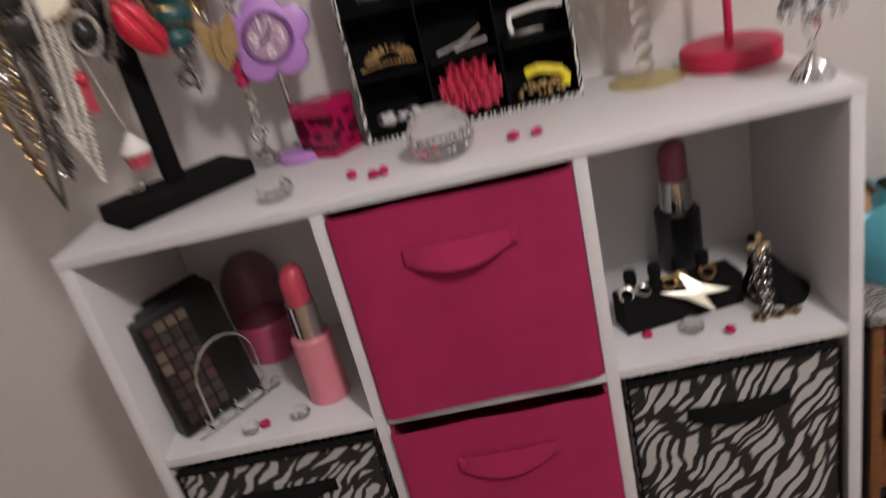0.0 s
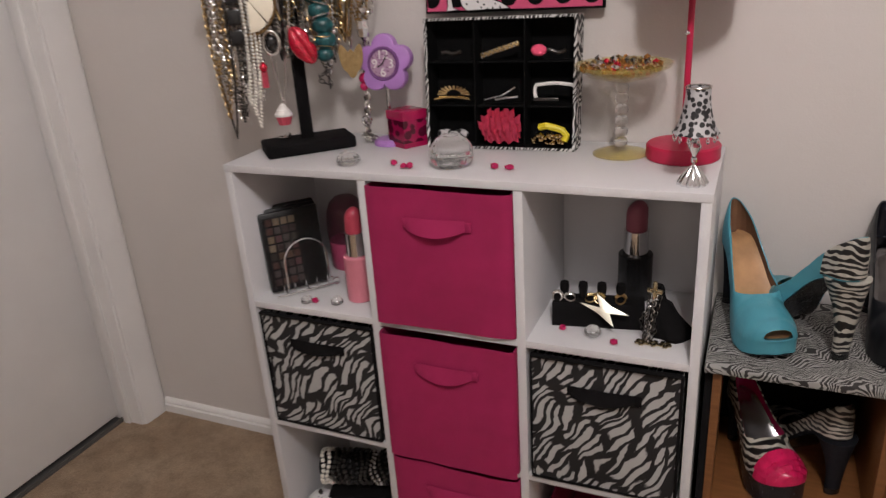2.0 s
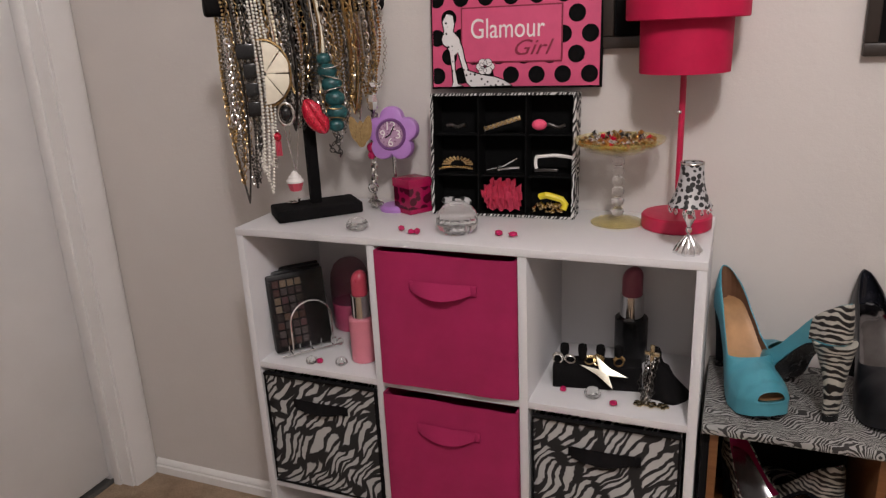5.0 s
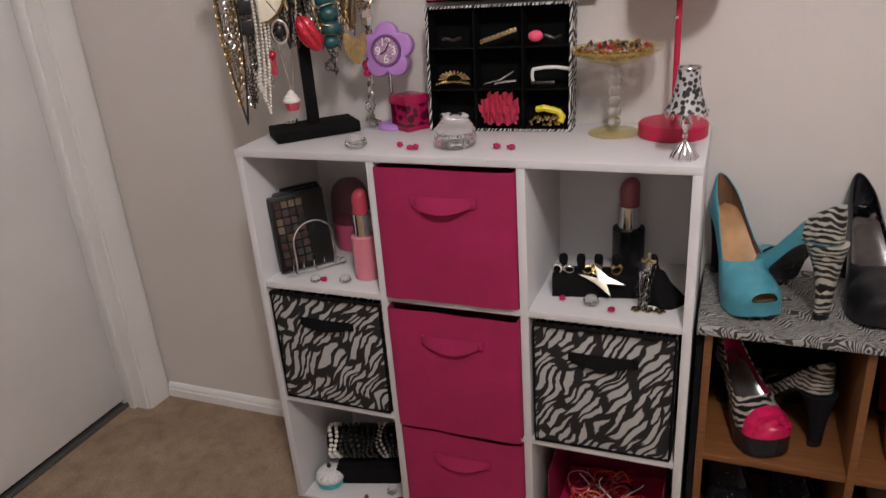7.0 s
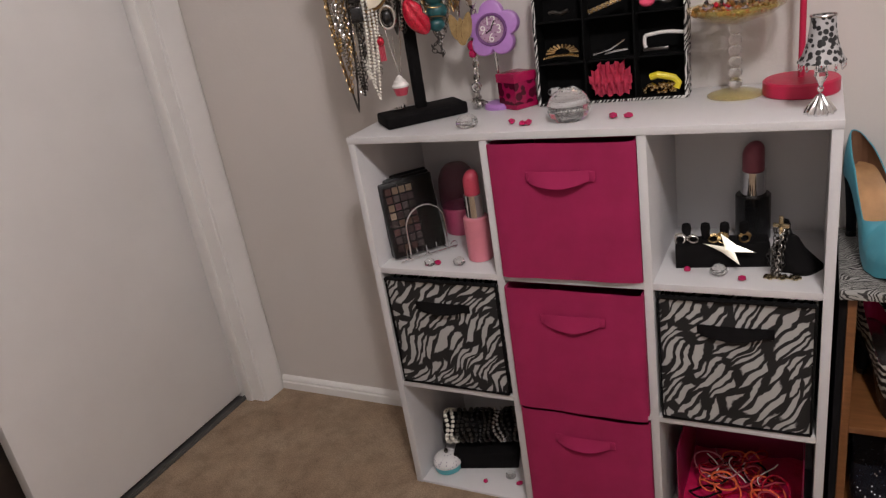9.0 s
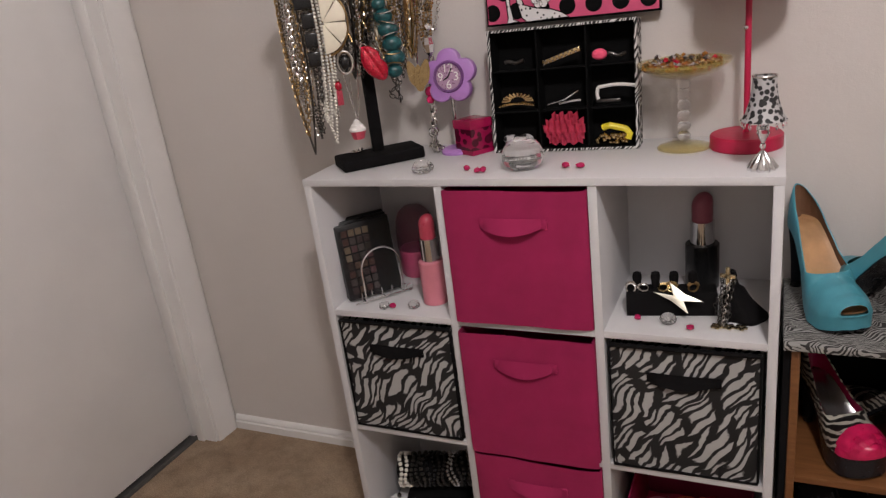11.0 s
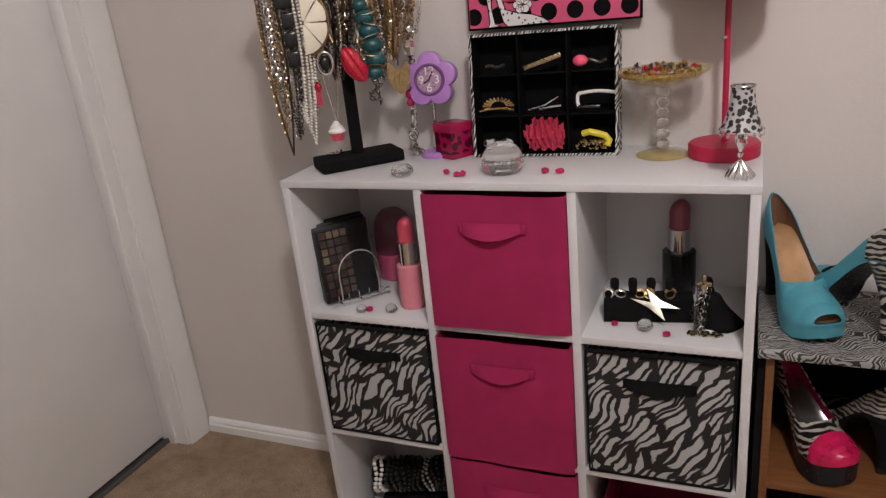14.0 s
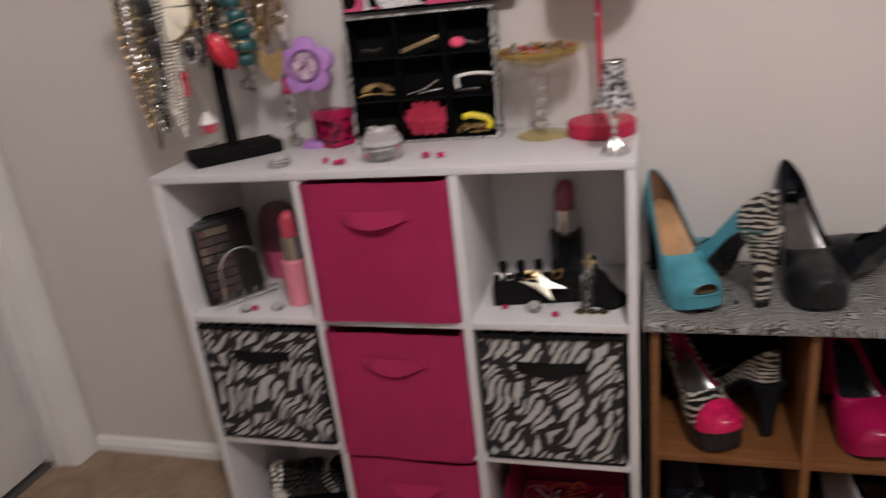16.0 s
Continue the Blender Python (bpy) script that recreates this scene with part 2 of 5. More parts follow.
# ---------------------------------------------------------------- the room
FLOOR, BACK, LEFT, RIGHT, FRONT, TOP = 0.008, 0.294, -0.662, 2.9, -3.1, 2.44
DOOR_X = -0.748          # face of the closed door slab
DOOR_EDGE = 0.199        # jamb face beside the corner
DOOR_FAR = -1.75         # the other jamb
PANEL_END = -0.495       # free edge of the white sliding panel

structure("floor", bm_box((LEFT - 0.3, FRONT - 0.2, -0.1), (RIGHT + 0.2, BACK + 0.2, FLOOR)), CARPET, "worn tan cut-pile carpet with darker blotches", "carpet")
structure("ceiling", bm_box((LEFT - 0.3, FRONT - 0.2, TOP), (RIGHT + 0.2, BACK + 0.2, TOP + 0.1)), CEIL, "flat white painted ceiling", "ceiling")
structure("wall_north", bm_box((LEFT - 0.3, BACK, FLOOR), (RIGHT + 0.2, BACK + 0.12, TOP)), WALL, "beige painted drywall with light orange-peel texture", "wall")
structure("wall_east", bm_box((RIGHT, FRONT - 0.2, FLOOR), (RIGHT + 0.12, BACK, TOP)), WALL, "beige painted drywall side wall", "wall")
structure("wall_south", bm_box((LEFT - 0.3, FRONT - 0.12, FLOOR), (RIGHT, FRONT, TOP)), WALL, "beige painted drywall wall", "wall")
west = structure("wall_west", joined(
    bm_box((LEFT - 0.12, DOOR_EDGE + 0.016, FLOOR), (LEFT, BACK, TOP)),
    bm_box((LEFT - 0.12, FRONT, FLOOR), (LEFT, DOOR_FAR - 0.016, TOP)),
    bm_box((LEFT - 0.12, DOOR_FAR - 0.016, 2.06), (LEFT, DOOR_EDGE + 0.016, TOP))), WALL, "beige painted drywall wall with a doorway", "wall")
structure("wall_behind_door", bm_box((LEFT - 0.3, FRONT, FLOOR), (LEFT - 0.22, BACK, TOP)), WALL, "plain wall behind the closet doors", "wall")

door = structure("door_1", bm_box((DOOR_X - 0.035, PANEL_END, FLOOR + 0.022), (DOOR_X, DOOR_EDGE - 0.003, 2.04), 0.002), DOOR, "white painted flush sliding closet door, pulled shut", "door")
structure("door_2", bm_box((DOOR_X - 0.085, DOOR_FAR + 0.003, FLOOR + 0.022), (DOOR_X - 0.045, PANEL_END + 0.05, 2.04), 0.002), plain("dark_brown_door", (0.020, 0.013, 0.010), 0.6, bump=0.1), "dark brown sliding closet door behind the white one", "door")
structure("floor_track", joined(bm_box((DOOR_X - 0.09, DOOR_FAR, FLOOR), (DOOR_X + 0.014, DOOR_EDGE, FLOOR + 0.006)), bm_box((DOOR_X + 0.006, DOOR_FAR, FLOOR + 0.006), (DOOR_X + 0.010, DOOR_EDGE, FLOOR + 0.012))), plain("grey_metal_track", (0.12, 0.115, 0.11), 0.6, 0.3), "grey metal floor track of the sliding doors", "track")
frame_1 = structure("door_frame", joined(
    bm_box((LEFT - 0.12, DOOR_EDGE, FLOOR), (LEFT, DOOR_EDGE + 0.016, 2.06)),
    bm_box((LEFT - 0.12, DOOR_FAR - 0.016, FLOOR), (LEFT, DOOR_FAR, 2.06)),
    bm_box((LEFT - 0.12, DOOR_FAR, 2.044), (LEFT, DOOR_EDGE, 2.06))), TRIM, "white painted door jamb with stop and casing", "door frame")
structure("door_stop", bm_box((DOOR_X + 0.020, DOOR_EDGE - 0.009, FLOOR), (DOOR_X + 0.045, DOOR_EDGE - 0.0002, 2.044), 0.002), TRIM, parent=frame_1)


def casing_profile(y0, y1):
    """An upright casing board with a rounded, stepped face."""
    w = y1 - y0
    prof = [(0, 0), (0.010, 0), (0.013, 0.15), (0.013, 0.35), (0.015, 0.45), (0.016, 0.8), (0.013, 0.95), (0.010, 1.0), (0, 1.0)]
    return moved(bm_prism([(LEFT + d, y0 + f * w) for d, f in prof], FLOOR, 2.07), Matrix.Identity(4))


structure("casing", casing_profile(DOOR_EDGE + 0.006, BACK - 0.003), TRIM, parent=frame_1)
structure("casing", casing_profile(DOOR_FAR - 0.063, DOOR_FAR - 0.006), TRIM, parent=frame_1)
structure("casing", bm_box((LEFT, DOOR_FAR - 0.063, 2.07), (LEFT + 0.014, BACK - 0.003, 2.128), 0.003), TRIM, parent=frame_1)

prof = [(0.0, 0), (0.014, 0), (0.014, 0.024), (0.009, 0.027), (0.009, 0.030), (0.0115, 0.033), (0.0085, 0.040), (0.004, 0.045), (0.0, 0.046)]


def skirting(name, x0, x1, y, turn):
    bm = bmesh.new()
    ends = [[bm.verts.new((x, -d, z)) for d, z in prof] for x in (x0, x1)]
    for i in range(len(prof)):
        j = (i + 1) % len(prof)
        bm.faces.new((ends[0][i], ends[0][j], ends[1][j], ends[1][i]))
    bm.faces.new(ends[0])
    bm.faces.new(ends[1][::-1])
    bmesh.ops.recalc_face_normals(bm, faces=bm.faces)
    moved(bm, y)
    return structure(name, bm, TRIM, "white painted moulded baseboard", "baseboard")


skirting("baseboard_north", LEFT + 0.017, RIGHT, pose(0, BACK, FLOOR), 0)
skirting("baseboard_east", -BACK + 0.02, -FRONT, pose(RIGHT, 0, FLOOR, 0, 0, -90), 0)
skirting("baseboard_south", -RIGHT, -LEFT, pose(0, FRONT, FLOOR, 0, 0, 180), 0)

fixture = thing("ceiling_light", "round frosted glass ceiling light, switched on", "ceiling light", pose(LIGHT[0], LIGHT[1], TOP))
part("rim", bm_lathe([(0.0, 0.0), (0.17, 0.0), (0.17, -0.018), (0.155, -0.018), (0.155, -0.004), (0.0, -0.004)], 40), CHROME, fixture)

# ---------------------------------------------------------------- the cube cabinet
W, D, T, TS = 0.9126, 0.288, 0.0165, 0.014
PITCH = (W - T) / 3
cab = thing("cube_cabinet", "white laminate nine-cube storage cabinet on carpet", "cabinet")
B = 0.0008
part("side_panel", bm_box((0, 0, FLOOR - 0.004), (T, D, W - T), B), LAMINATE, cab)
part("side_panel", bm_box((W - T, 0, FLOOR - 0.004), (W, D, W - T), B), LAMINATE, cab)
part("top_panel", bm_box((-0.001, -0.001, W - T), (W + 0.001, D, W - 0.002), B), LAMINATE, cab)
for i in (1, 2):
    part("divider", bm_box((i * PITCH, 0.001, FLOOR), (i * PITCH + T, D - 0.004, W - T), B), LAMINATE, cab)
for c in range(3):
    for r in range(3):
        part("shelf", bm_box((c * PITCH + T, 0.0015, r * PITCH), (c * PITCH + PITCH, D - 0.004, r * PITCH + TS), B), LAMINATE, cab)
        part("back_panel", bm_box((c * PITCH + T, D - 0.009, r * PITCH + TS), (c * PITCH + PITCH, D - 0.006, r * PITCH + PITCH)), LAMINATE, cab)


def cube_origin(c, r):
    """The middle of the front edge of a cube's floor."""
    return (c * PITCH + T + (PITCH - T) / 2, 0.0, r * PITCH + TS)


def fabric_bin(c, r, mat, strap_mat, label, size=(0.270, 0.262, 0.262), turn=0.0, out=0.003, seam=None, sag=1.0, seed=0, slack=0.021, hang=0.0):
    w, d, h = size
    ox, oy, oz = cube_origin(c, r)
    ob = thing("fabric_bin", label, "storage bin", pose(ox, oy - out, oz + 0.0015, 0, 0, turn), "fabric bins in the cube cabinet")
    rnd = random.Random(seed)
    ph = rnd.random() * 6

    def front(u, v):
        bulge = 0.004 * math.sin(math.pi * u) * math.sin(math.pi * min(1, v * 1.1)) + 0.0016 * math.sin(9 * u + ph) * math.sin(6 * v + ph) + 0.0008 * math.sin(17 * u - 8 * v + ph)
        edge = 0.003 * (max(0, abs(2 * u - 1) - 0.93) / 0.07) ** 2
        return ((u - 0.5) * w, -bulge + edge, -hang + v * (h + hang) + 0.0015 * math.sin(5 * u + ph) * v)

    bm = bm_grid(front, 24, 24)
    bmesh.ops.solidify(bm, geom=bm.faces[:], thickness=-0.004)
    part("front", clean(bm), mat, ob)
    for s in (-1, 1):
        part("side", bm_box((s * w / 2 - 0.002, 0.006, 0), (s * w / 2 + 0.002, d, h * 0.995)), mat, ob)
    part("back", bm_box((-w / 2 + 0.003, d - 0.004, 0), (w / 2 - 0.003, d, h * 0.99)), mat, ob)
    part("bottom", bm_box((-w / 2 + 0.003, 0.006, 0), (w / 2 - 0.003, d - 0.005, 0.004)), mat, ob)
    if seam:
        # Thin black edging; the top strip paints the shaded gap above the bin.
        for lo, hi in (((-w / 2, -0.0065, h - 0.003), (w / 2, 0.006, h + 0.002)), ((-w / 2, -0.0060, 0), (w / 2, 0.006, 0.003)),
                       ((-w / 2 - 0.001, -0.0030, 0.0035), (-w / 2 + 0.0015, 0.006, h - 0.0035)), ((w / 2 - 0.003, -0.0030, 0.0035), (w / 2 + 0.002, 0.006, h - 0.0035))):
            part("binding", bm_box(lo, hi, 0.0015), seam, ob)
    hw, z0, sh = 0.058, h * 0.775, 0.024

    def strap(u, v):
        s = math.sin(math.pi * u)
        return ((u - 0.5) * 2 * hw, -0.006 - slack * s ** 0.8 * (1.1 - 0.85 * v), z0 + sh * (v - 0.5) - sag * 0.0045 * s * (1.1 - v) + 0.005 * (1 - v) * max(0.0, 2 * u - 1) ** 2)

    bm = bm_grid(strap, 20, 4)
    bmesh.ops.solidify(bm, geom=bm.faces[:], thickness=-0.003)
    part("handle", clean(bm), strap_mat, ob)
    for s in (-1, 1):
        part("stitched_tab", bm_box((s * hw - 0.006, -0.0065, z0 - sh / 2 + 0.002), (s * hw + 0.010, -0.002, z0 + sh / 2 - 0.002), 0.002), strap_mat, ob)
    return ob


fabric_bin(1, 2, PINK_FABRIC, PINK_FABRIC, "magenta fabric storage bin with a sagging strap handle", (0.276, 0.262, 0.276), turn=0.8, out=0.008, seed=1, sag=1.2, slack=0.017)
fabric_bin(1, 1, PINK_FABRIC, PINK_FABRIC, "magenta fabric storage bin with a sagging strap handle", (0.276, 0.262, 0.276), turn=0.3, out=0.013, seed=2, sag=2.2, slack=0.009, hang=0.013)
fabric_bin(1, 0, PINK_FABRIC, PINK_FABRIC, "magenta fabric storage bin with a sagging strap handle", (0.276, 0.262, 0.276), turn=0.0, out=0.008, seed=3, slack=0.013)
fabric_bin(0, 1, ZEBRA_BIN, BLACK_FABRIC, "zebra-print fabric storage bin with thin black edges, painted gap shade on top and black handle", (0.270, 0.262, 0.271), turn=-0.3, out=-0.003, seam=BLACK_FABRIC, seed=4, slack=0.010, sag=0.4)
fabric_bin(2, 1, ZEBRA_BIN, BLACK_FABRIC, "zebra-print fabric storage bin with thin black edges, painted gap shade on top and black handle", (0.266, 0.262, 0.271), turn=0.5, out=-0.003, seam=BLACK_FABRIC, seed=5, slack=0.011, sag=0.6)

# ---------------------------------------------------------------- the shoe rack
RX, RY, RT, RP = 0.934, 0.012, 0.616, 0.258
rack = thing("shoe_rack", "oak-veneer cubby shoe rack, its top covered in zebra paper", "shoe rack")
for x in (0, RP, 2 * RP, 3 * RP):
    part("upright", bm_box((RX + x, RY + 0.004, FLOOR), (RX + x + 0.014, 0.282, 0.603), 0.0008), OAK, rack)
for c in range(3):
    for z in (0.022, 0.100, 0.336):
        part("shelf", bm_box((RX + 0.014 + c * RP, RY + 0.006, z - 0.014), (RX + RP + c * RP, 0.280, z), 0.0008), OAK, rack)
# Back painted black: dark backing and the cubbies' deep shade in one colour.
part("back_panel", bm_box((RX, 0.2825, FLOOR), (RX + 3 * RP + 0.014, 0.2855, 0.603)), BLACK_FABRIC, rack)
# Added black sheet that paints the shadow between cabinet and rack.
part("gap_shade", bm_box((RX - 0.0125, RY + 0.01, FLOOR), (RX - 0.0005, 0.285, 0.603)), BLACK_FABRIC, rack, "black sheet painting the shaded gap beside the cabinet")
part("top_panel", bm_box((RX - 0.014, RY - 0.014, 0.603), (RX + 3 * RP + 0.029, 0.288, RT), 0.002), ZEBRA_FINE, rack, "top wrapped in fine zebra-print paper")

# ---------------------------------------------------------------- materials of the small things
TEAL = plain("turquoise_faux_leather", (0.065, 0.275, 0.345), 0.33, vary=0.06, scale=30, bump=0.12, grain=700)
TAN = plain("tan_leather_insole", (0.40, 0.225, 0.105), 0.5, vary=0.28, scale=16, bump=0.1)
BLACK_LEATHER = plain("black_patent_leather", (0.010, 0.011, 0.016), 0.25, vary=0.2, bump=0.05)
BLACK_SUEDE = plain("black_suede", (0.004, 0.0045, 0.0075), 0.75, bump=0.3, grain=800, spec=0.25)
ZEBRA_SHOE = zebra("zebra_shoe_leather", f=92, turn=84, fork=8.0, reach=0.5, light=(0.42, 0.40, 0.35), rough=0.35)
SILVER_INSOLE = plain("silver_foil_insole", (0.55, 0.54, 0.56), 0.24, 0.95, vary=0.1, bump=0.0)
DARK_CHROME = plain("dark_mirror_insole", (0.16, 0.155, 0.16), 0.14, 1.0, vary=0.2, scale=30, bump=0.0)
BLACK_SATIN = plain("black_satin_leather", (0.006, 0.0065, 0.009), 0.38, vary=0.2, bump=0.06)
PINK_SATIN = plain("hot_pink_satin", (0.56, 0.012, 0.09), 0.3, vary=0.15, scale=60, bump=0.1)
MAGENTA_PATENT = plain("magenta_patent", (0.32, 0.006, 0.062), 0.22, bump=0.04)
MAGENTA_LACQUER = plain("magenta_lacquer", (0.46, 0.008, 0.055), 0.42, vary=0.05, bump=0.06)
MAGENTA_SHADE = plain("magenta_shade_fabric", (0.46, 0.004, 0.052), 0.7, vary=0.10, scale=30, bump=0.4, grain=900, spec=0.3)
LAVENDER = plain("lavender_plastic", (0.42, 0.205, 0.54), 0.35, vary=0.05, bump=0.04)
WHITE_PLASTIC = plain("white_plastic", (0.78, 0.76, 0.74), 0.4, vary=0.04, bump=0.03)
CREAM = plain("cream_enamel", (0.80, 0.74, 0.60), 0.4, vary=0.06, bump=0.05)
PEARL = plain("pearl_beads", (0.80, 0.77, 0.70), 0.22, vary=0.08, scale=200, bump=0.02, coat=0.6)
TURQ = plain("turquoise_stone", (0.011, 0.075, 0.082), 0.35, vary=0.5, scale=90, bump=0.2)
RED_GEM = plain("red_glitter", (0.55, 0.003, 0.032), 0.2, 0.35, vary=0.6, scale=300, bump=0.8, grain=260, depth=0.003, coat=1.0)
BRONZE = plain("antique_brass", (0.36, 0.24, 0.11), 0.35, 1.0, vary=0.3, scale=120, bump=0.1)
GUNMETAL = plain("dark_metal", (0.10, 0.095, 0.09), 0.3, 1.0, vary=0.3, scale=120, bump=0.1)
LIGHT_PINK = plain("light_pink_plastic", (0.66, 0.22, 0.28), 0.35, vary=0.04, bump=0.03)
ROSE = plain("rose_lipstick_plastic", (0.50, 0.06, 0.10), 0.3, vary=0.06, bump=0.03)
MAUVE = plain("mauve_lipstick_plastic", (0.30, 0.075, 0.11), 0.35, vary=0.08, bump=0.05)
PINK_STONE = plain("pink_acrylic_stone", (0.48, 0.014, 0.10), 0.12, vary=0.2, scale=150, bump=0.1)
AMBER_GLASS = plain("amber_tinted_glass", (0.62, 0.48, 0.08), 0.08, vary=0.25, scale=60, bump=0.3, grain=90, depth=0.002, coat=1.0)
AMBER_GLASS.node_tree.nodes["Principled BSDF"].inputs["Alpha"].default_value = 0.38
AMBER = plain("amber_beads", (0.46, 0.20, 0.05), 0.12, 0.5, vary=0.5, scale=120, bump=0.05, coat=0.6)
CORAL = plain("coral_fabric_petals", (0.95, 0.10, 0.21), 0.7, vary=0.15, scale=60, bump=0.3)
YELLOW = plain("yellow_ribbon", (0.75, 0.62, 0.03), 0.5, vary=0.1, bump=0.1)
ORANGE = plain("orange_elastic", (0.80, 0.14, 0.05), 0.6, vary=0.2, bump=0.2)
BLACK_PAPER = plain("black_card", (0.0025, 0.0025, 0.0027), 0.85, bump=0.2, spec=0.12)
SIGN_PINK = plain("sign_pink_print", (0.60, 0.075, 0.18), 0.55, vary=0.05, bump=0.05)
SIGN_DARK = plain("sign_dark_red_print", (0.22, 0.01, 0.04), 0.5, bump=0.02)
FRAME_BROWN = plain("dark_brown_frame", (0.03, 0.022, 0.018), 0.4, bump=0.1)
TEAL_PLASTIC = plain("aqua_plastic", (0.10, 0.42, 0.48), 0.35, bump=0.03)


def spotted(name, light, dark, scale, size, rough=0.5):
    """Scattered dark dots on a light ground."""
    n = Nodes(name, rough)
    v = n.node("ShaderNodeTexVoronoi", Scale=scale, Randomness=0.75)
    n.link(n.coords(), v.inputs["Vector"])
    d = n.math("ADD", v.outputs["Distance"], n.math("MULTIPLY", n.noise(scale * 2, 2), 0.18))
    n.base(n.ramp(d, [(size, dark), (size + 0.05, light)]))
    n.bump(n.noise(700, 2), 0.15, 0.0005)
    return n.mat


DALMATIAN = spotted("dalmatian_print", (0.46, 0.45, 0.46), (0.010, 0.010, 0.011), 108, 0.56)
FINE_DOTS = spotted("fine_dot_print", (0.74, 0.72, 0.72), (0.010, 0.010, 0.011), 85, 0.26)
ZEBRA_TRIM = zebra("small_zebra_trim", f=150, turn=20, light=(0.62, 0.61, 0.60), white=0.02)
BOX_DOTS = spotted("black_spots_on_magenta", (0.30, 0.006, 0.062), (0.075, 0.004, 0.018), 48, 0.62, 0.12)
CLOCK_FACE = spotted("clock_face_print", (0.40, 0.25, 0.37), (0.20, 0.09, 0.17), 190, 0.36)


def text(name, body, size, mat, parent, m, shear=0.0, depth=0.0008):
    """Writing as a flat mesh in the built-in face."""
    cu = bpy.data.curves.new(name, "FONT")
    cu.body, cu.size, cu.extrude, cu.shear, cu.align_x = body, size, depth, shear, "CENTER"
    tmp = new(name, cu)
    me = bpy.data.meshes.new_from_object(tmp.evaluated_get(bpy.context.evaluated_depsgraph_get()))
    bpy.data.objects.remove(tmp)
    me.materials.clear()
    me.materials.append(mat)
    ob = new(name, me)
    ob.parent, ob.matrix_basis = parent, m
    return ob


def lerp(table, s):
    xs, ys = zip(*table)
    return float(np.interp(s, xs, ys))


# ---------------------------------------------------------------- shoes
WIDTH = [(0, 0.0), (0.008, 0.016), (0.03, 0.029), (0.07, 0.040), (0.15, 0.049), (0.27, 0.052), (0.40, 0.046), (0.56, 0.036), (0.72, 0.030), (0.86, 0.027), (0.93, 0.023), (0.97, 0.016), (0.99, 0.009), (1, 0.0)]
RISE = [(0, 0.020), (0.08, 0.034), (0.2, 0.047), (0.33, 0.053), (0.42, 0.036), (0.55, 0.027), (0.68, 0.028), (0.80, 0.038), (0.90, 0.055), (0.96, 0.066), (1, 0.070)]
LEAN = [(0.33, 0.95), (0.6, 0.95), (0.8, 0.80), (0.93, 0.52), (1, 0.4)]


# Lining browner than the tan insole: the shade inside the shoe is painted in.
SHADED_LINING = plain("shaded_leather_lining", (0.17, 0.085, 0.045), 0.6, vary=0.15, scale=25, bump=0.1)


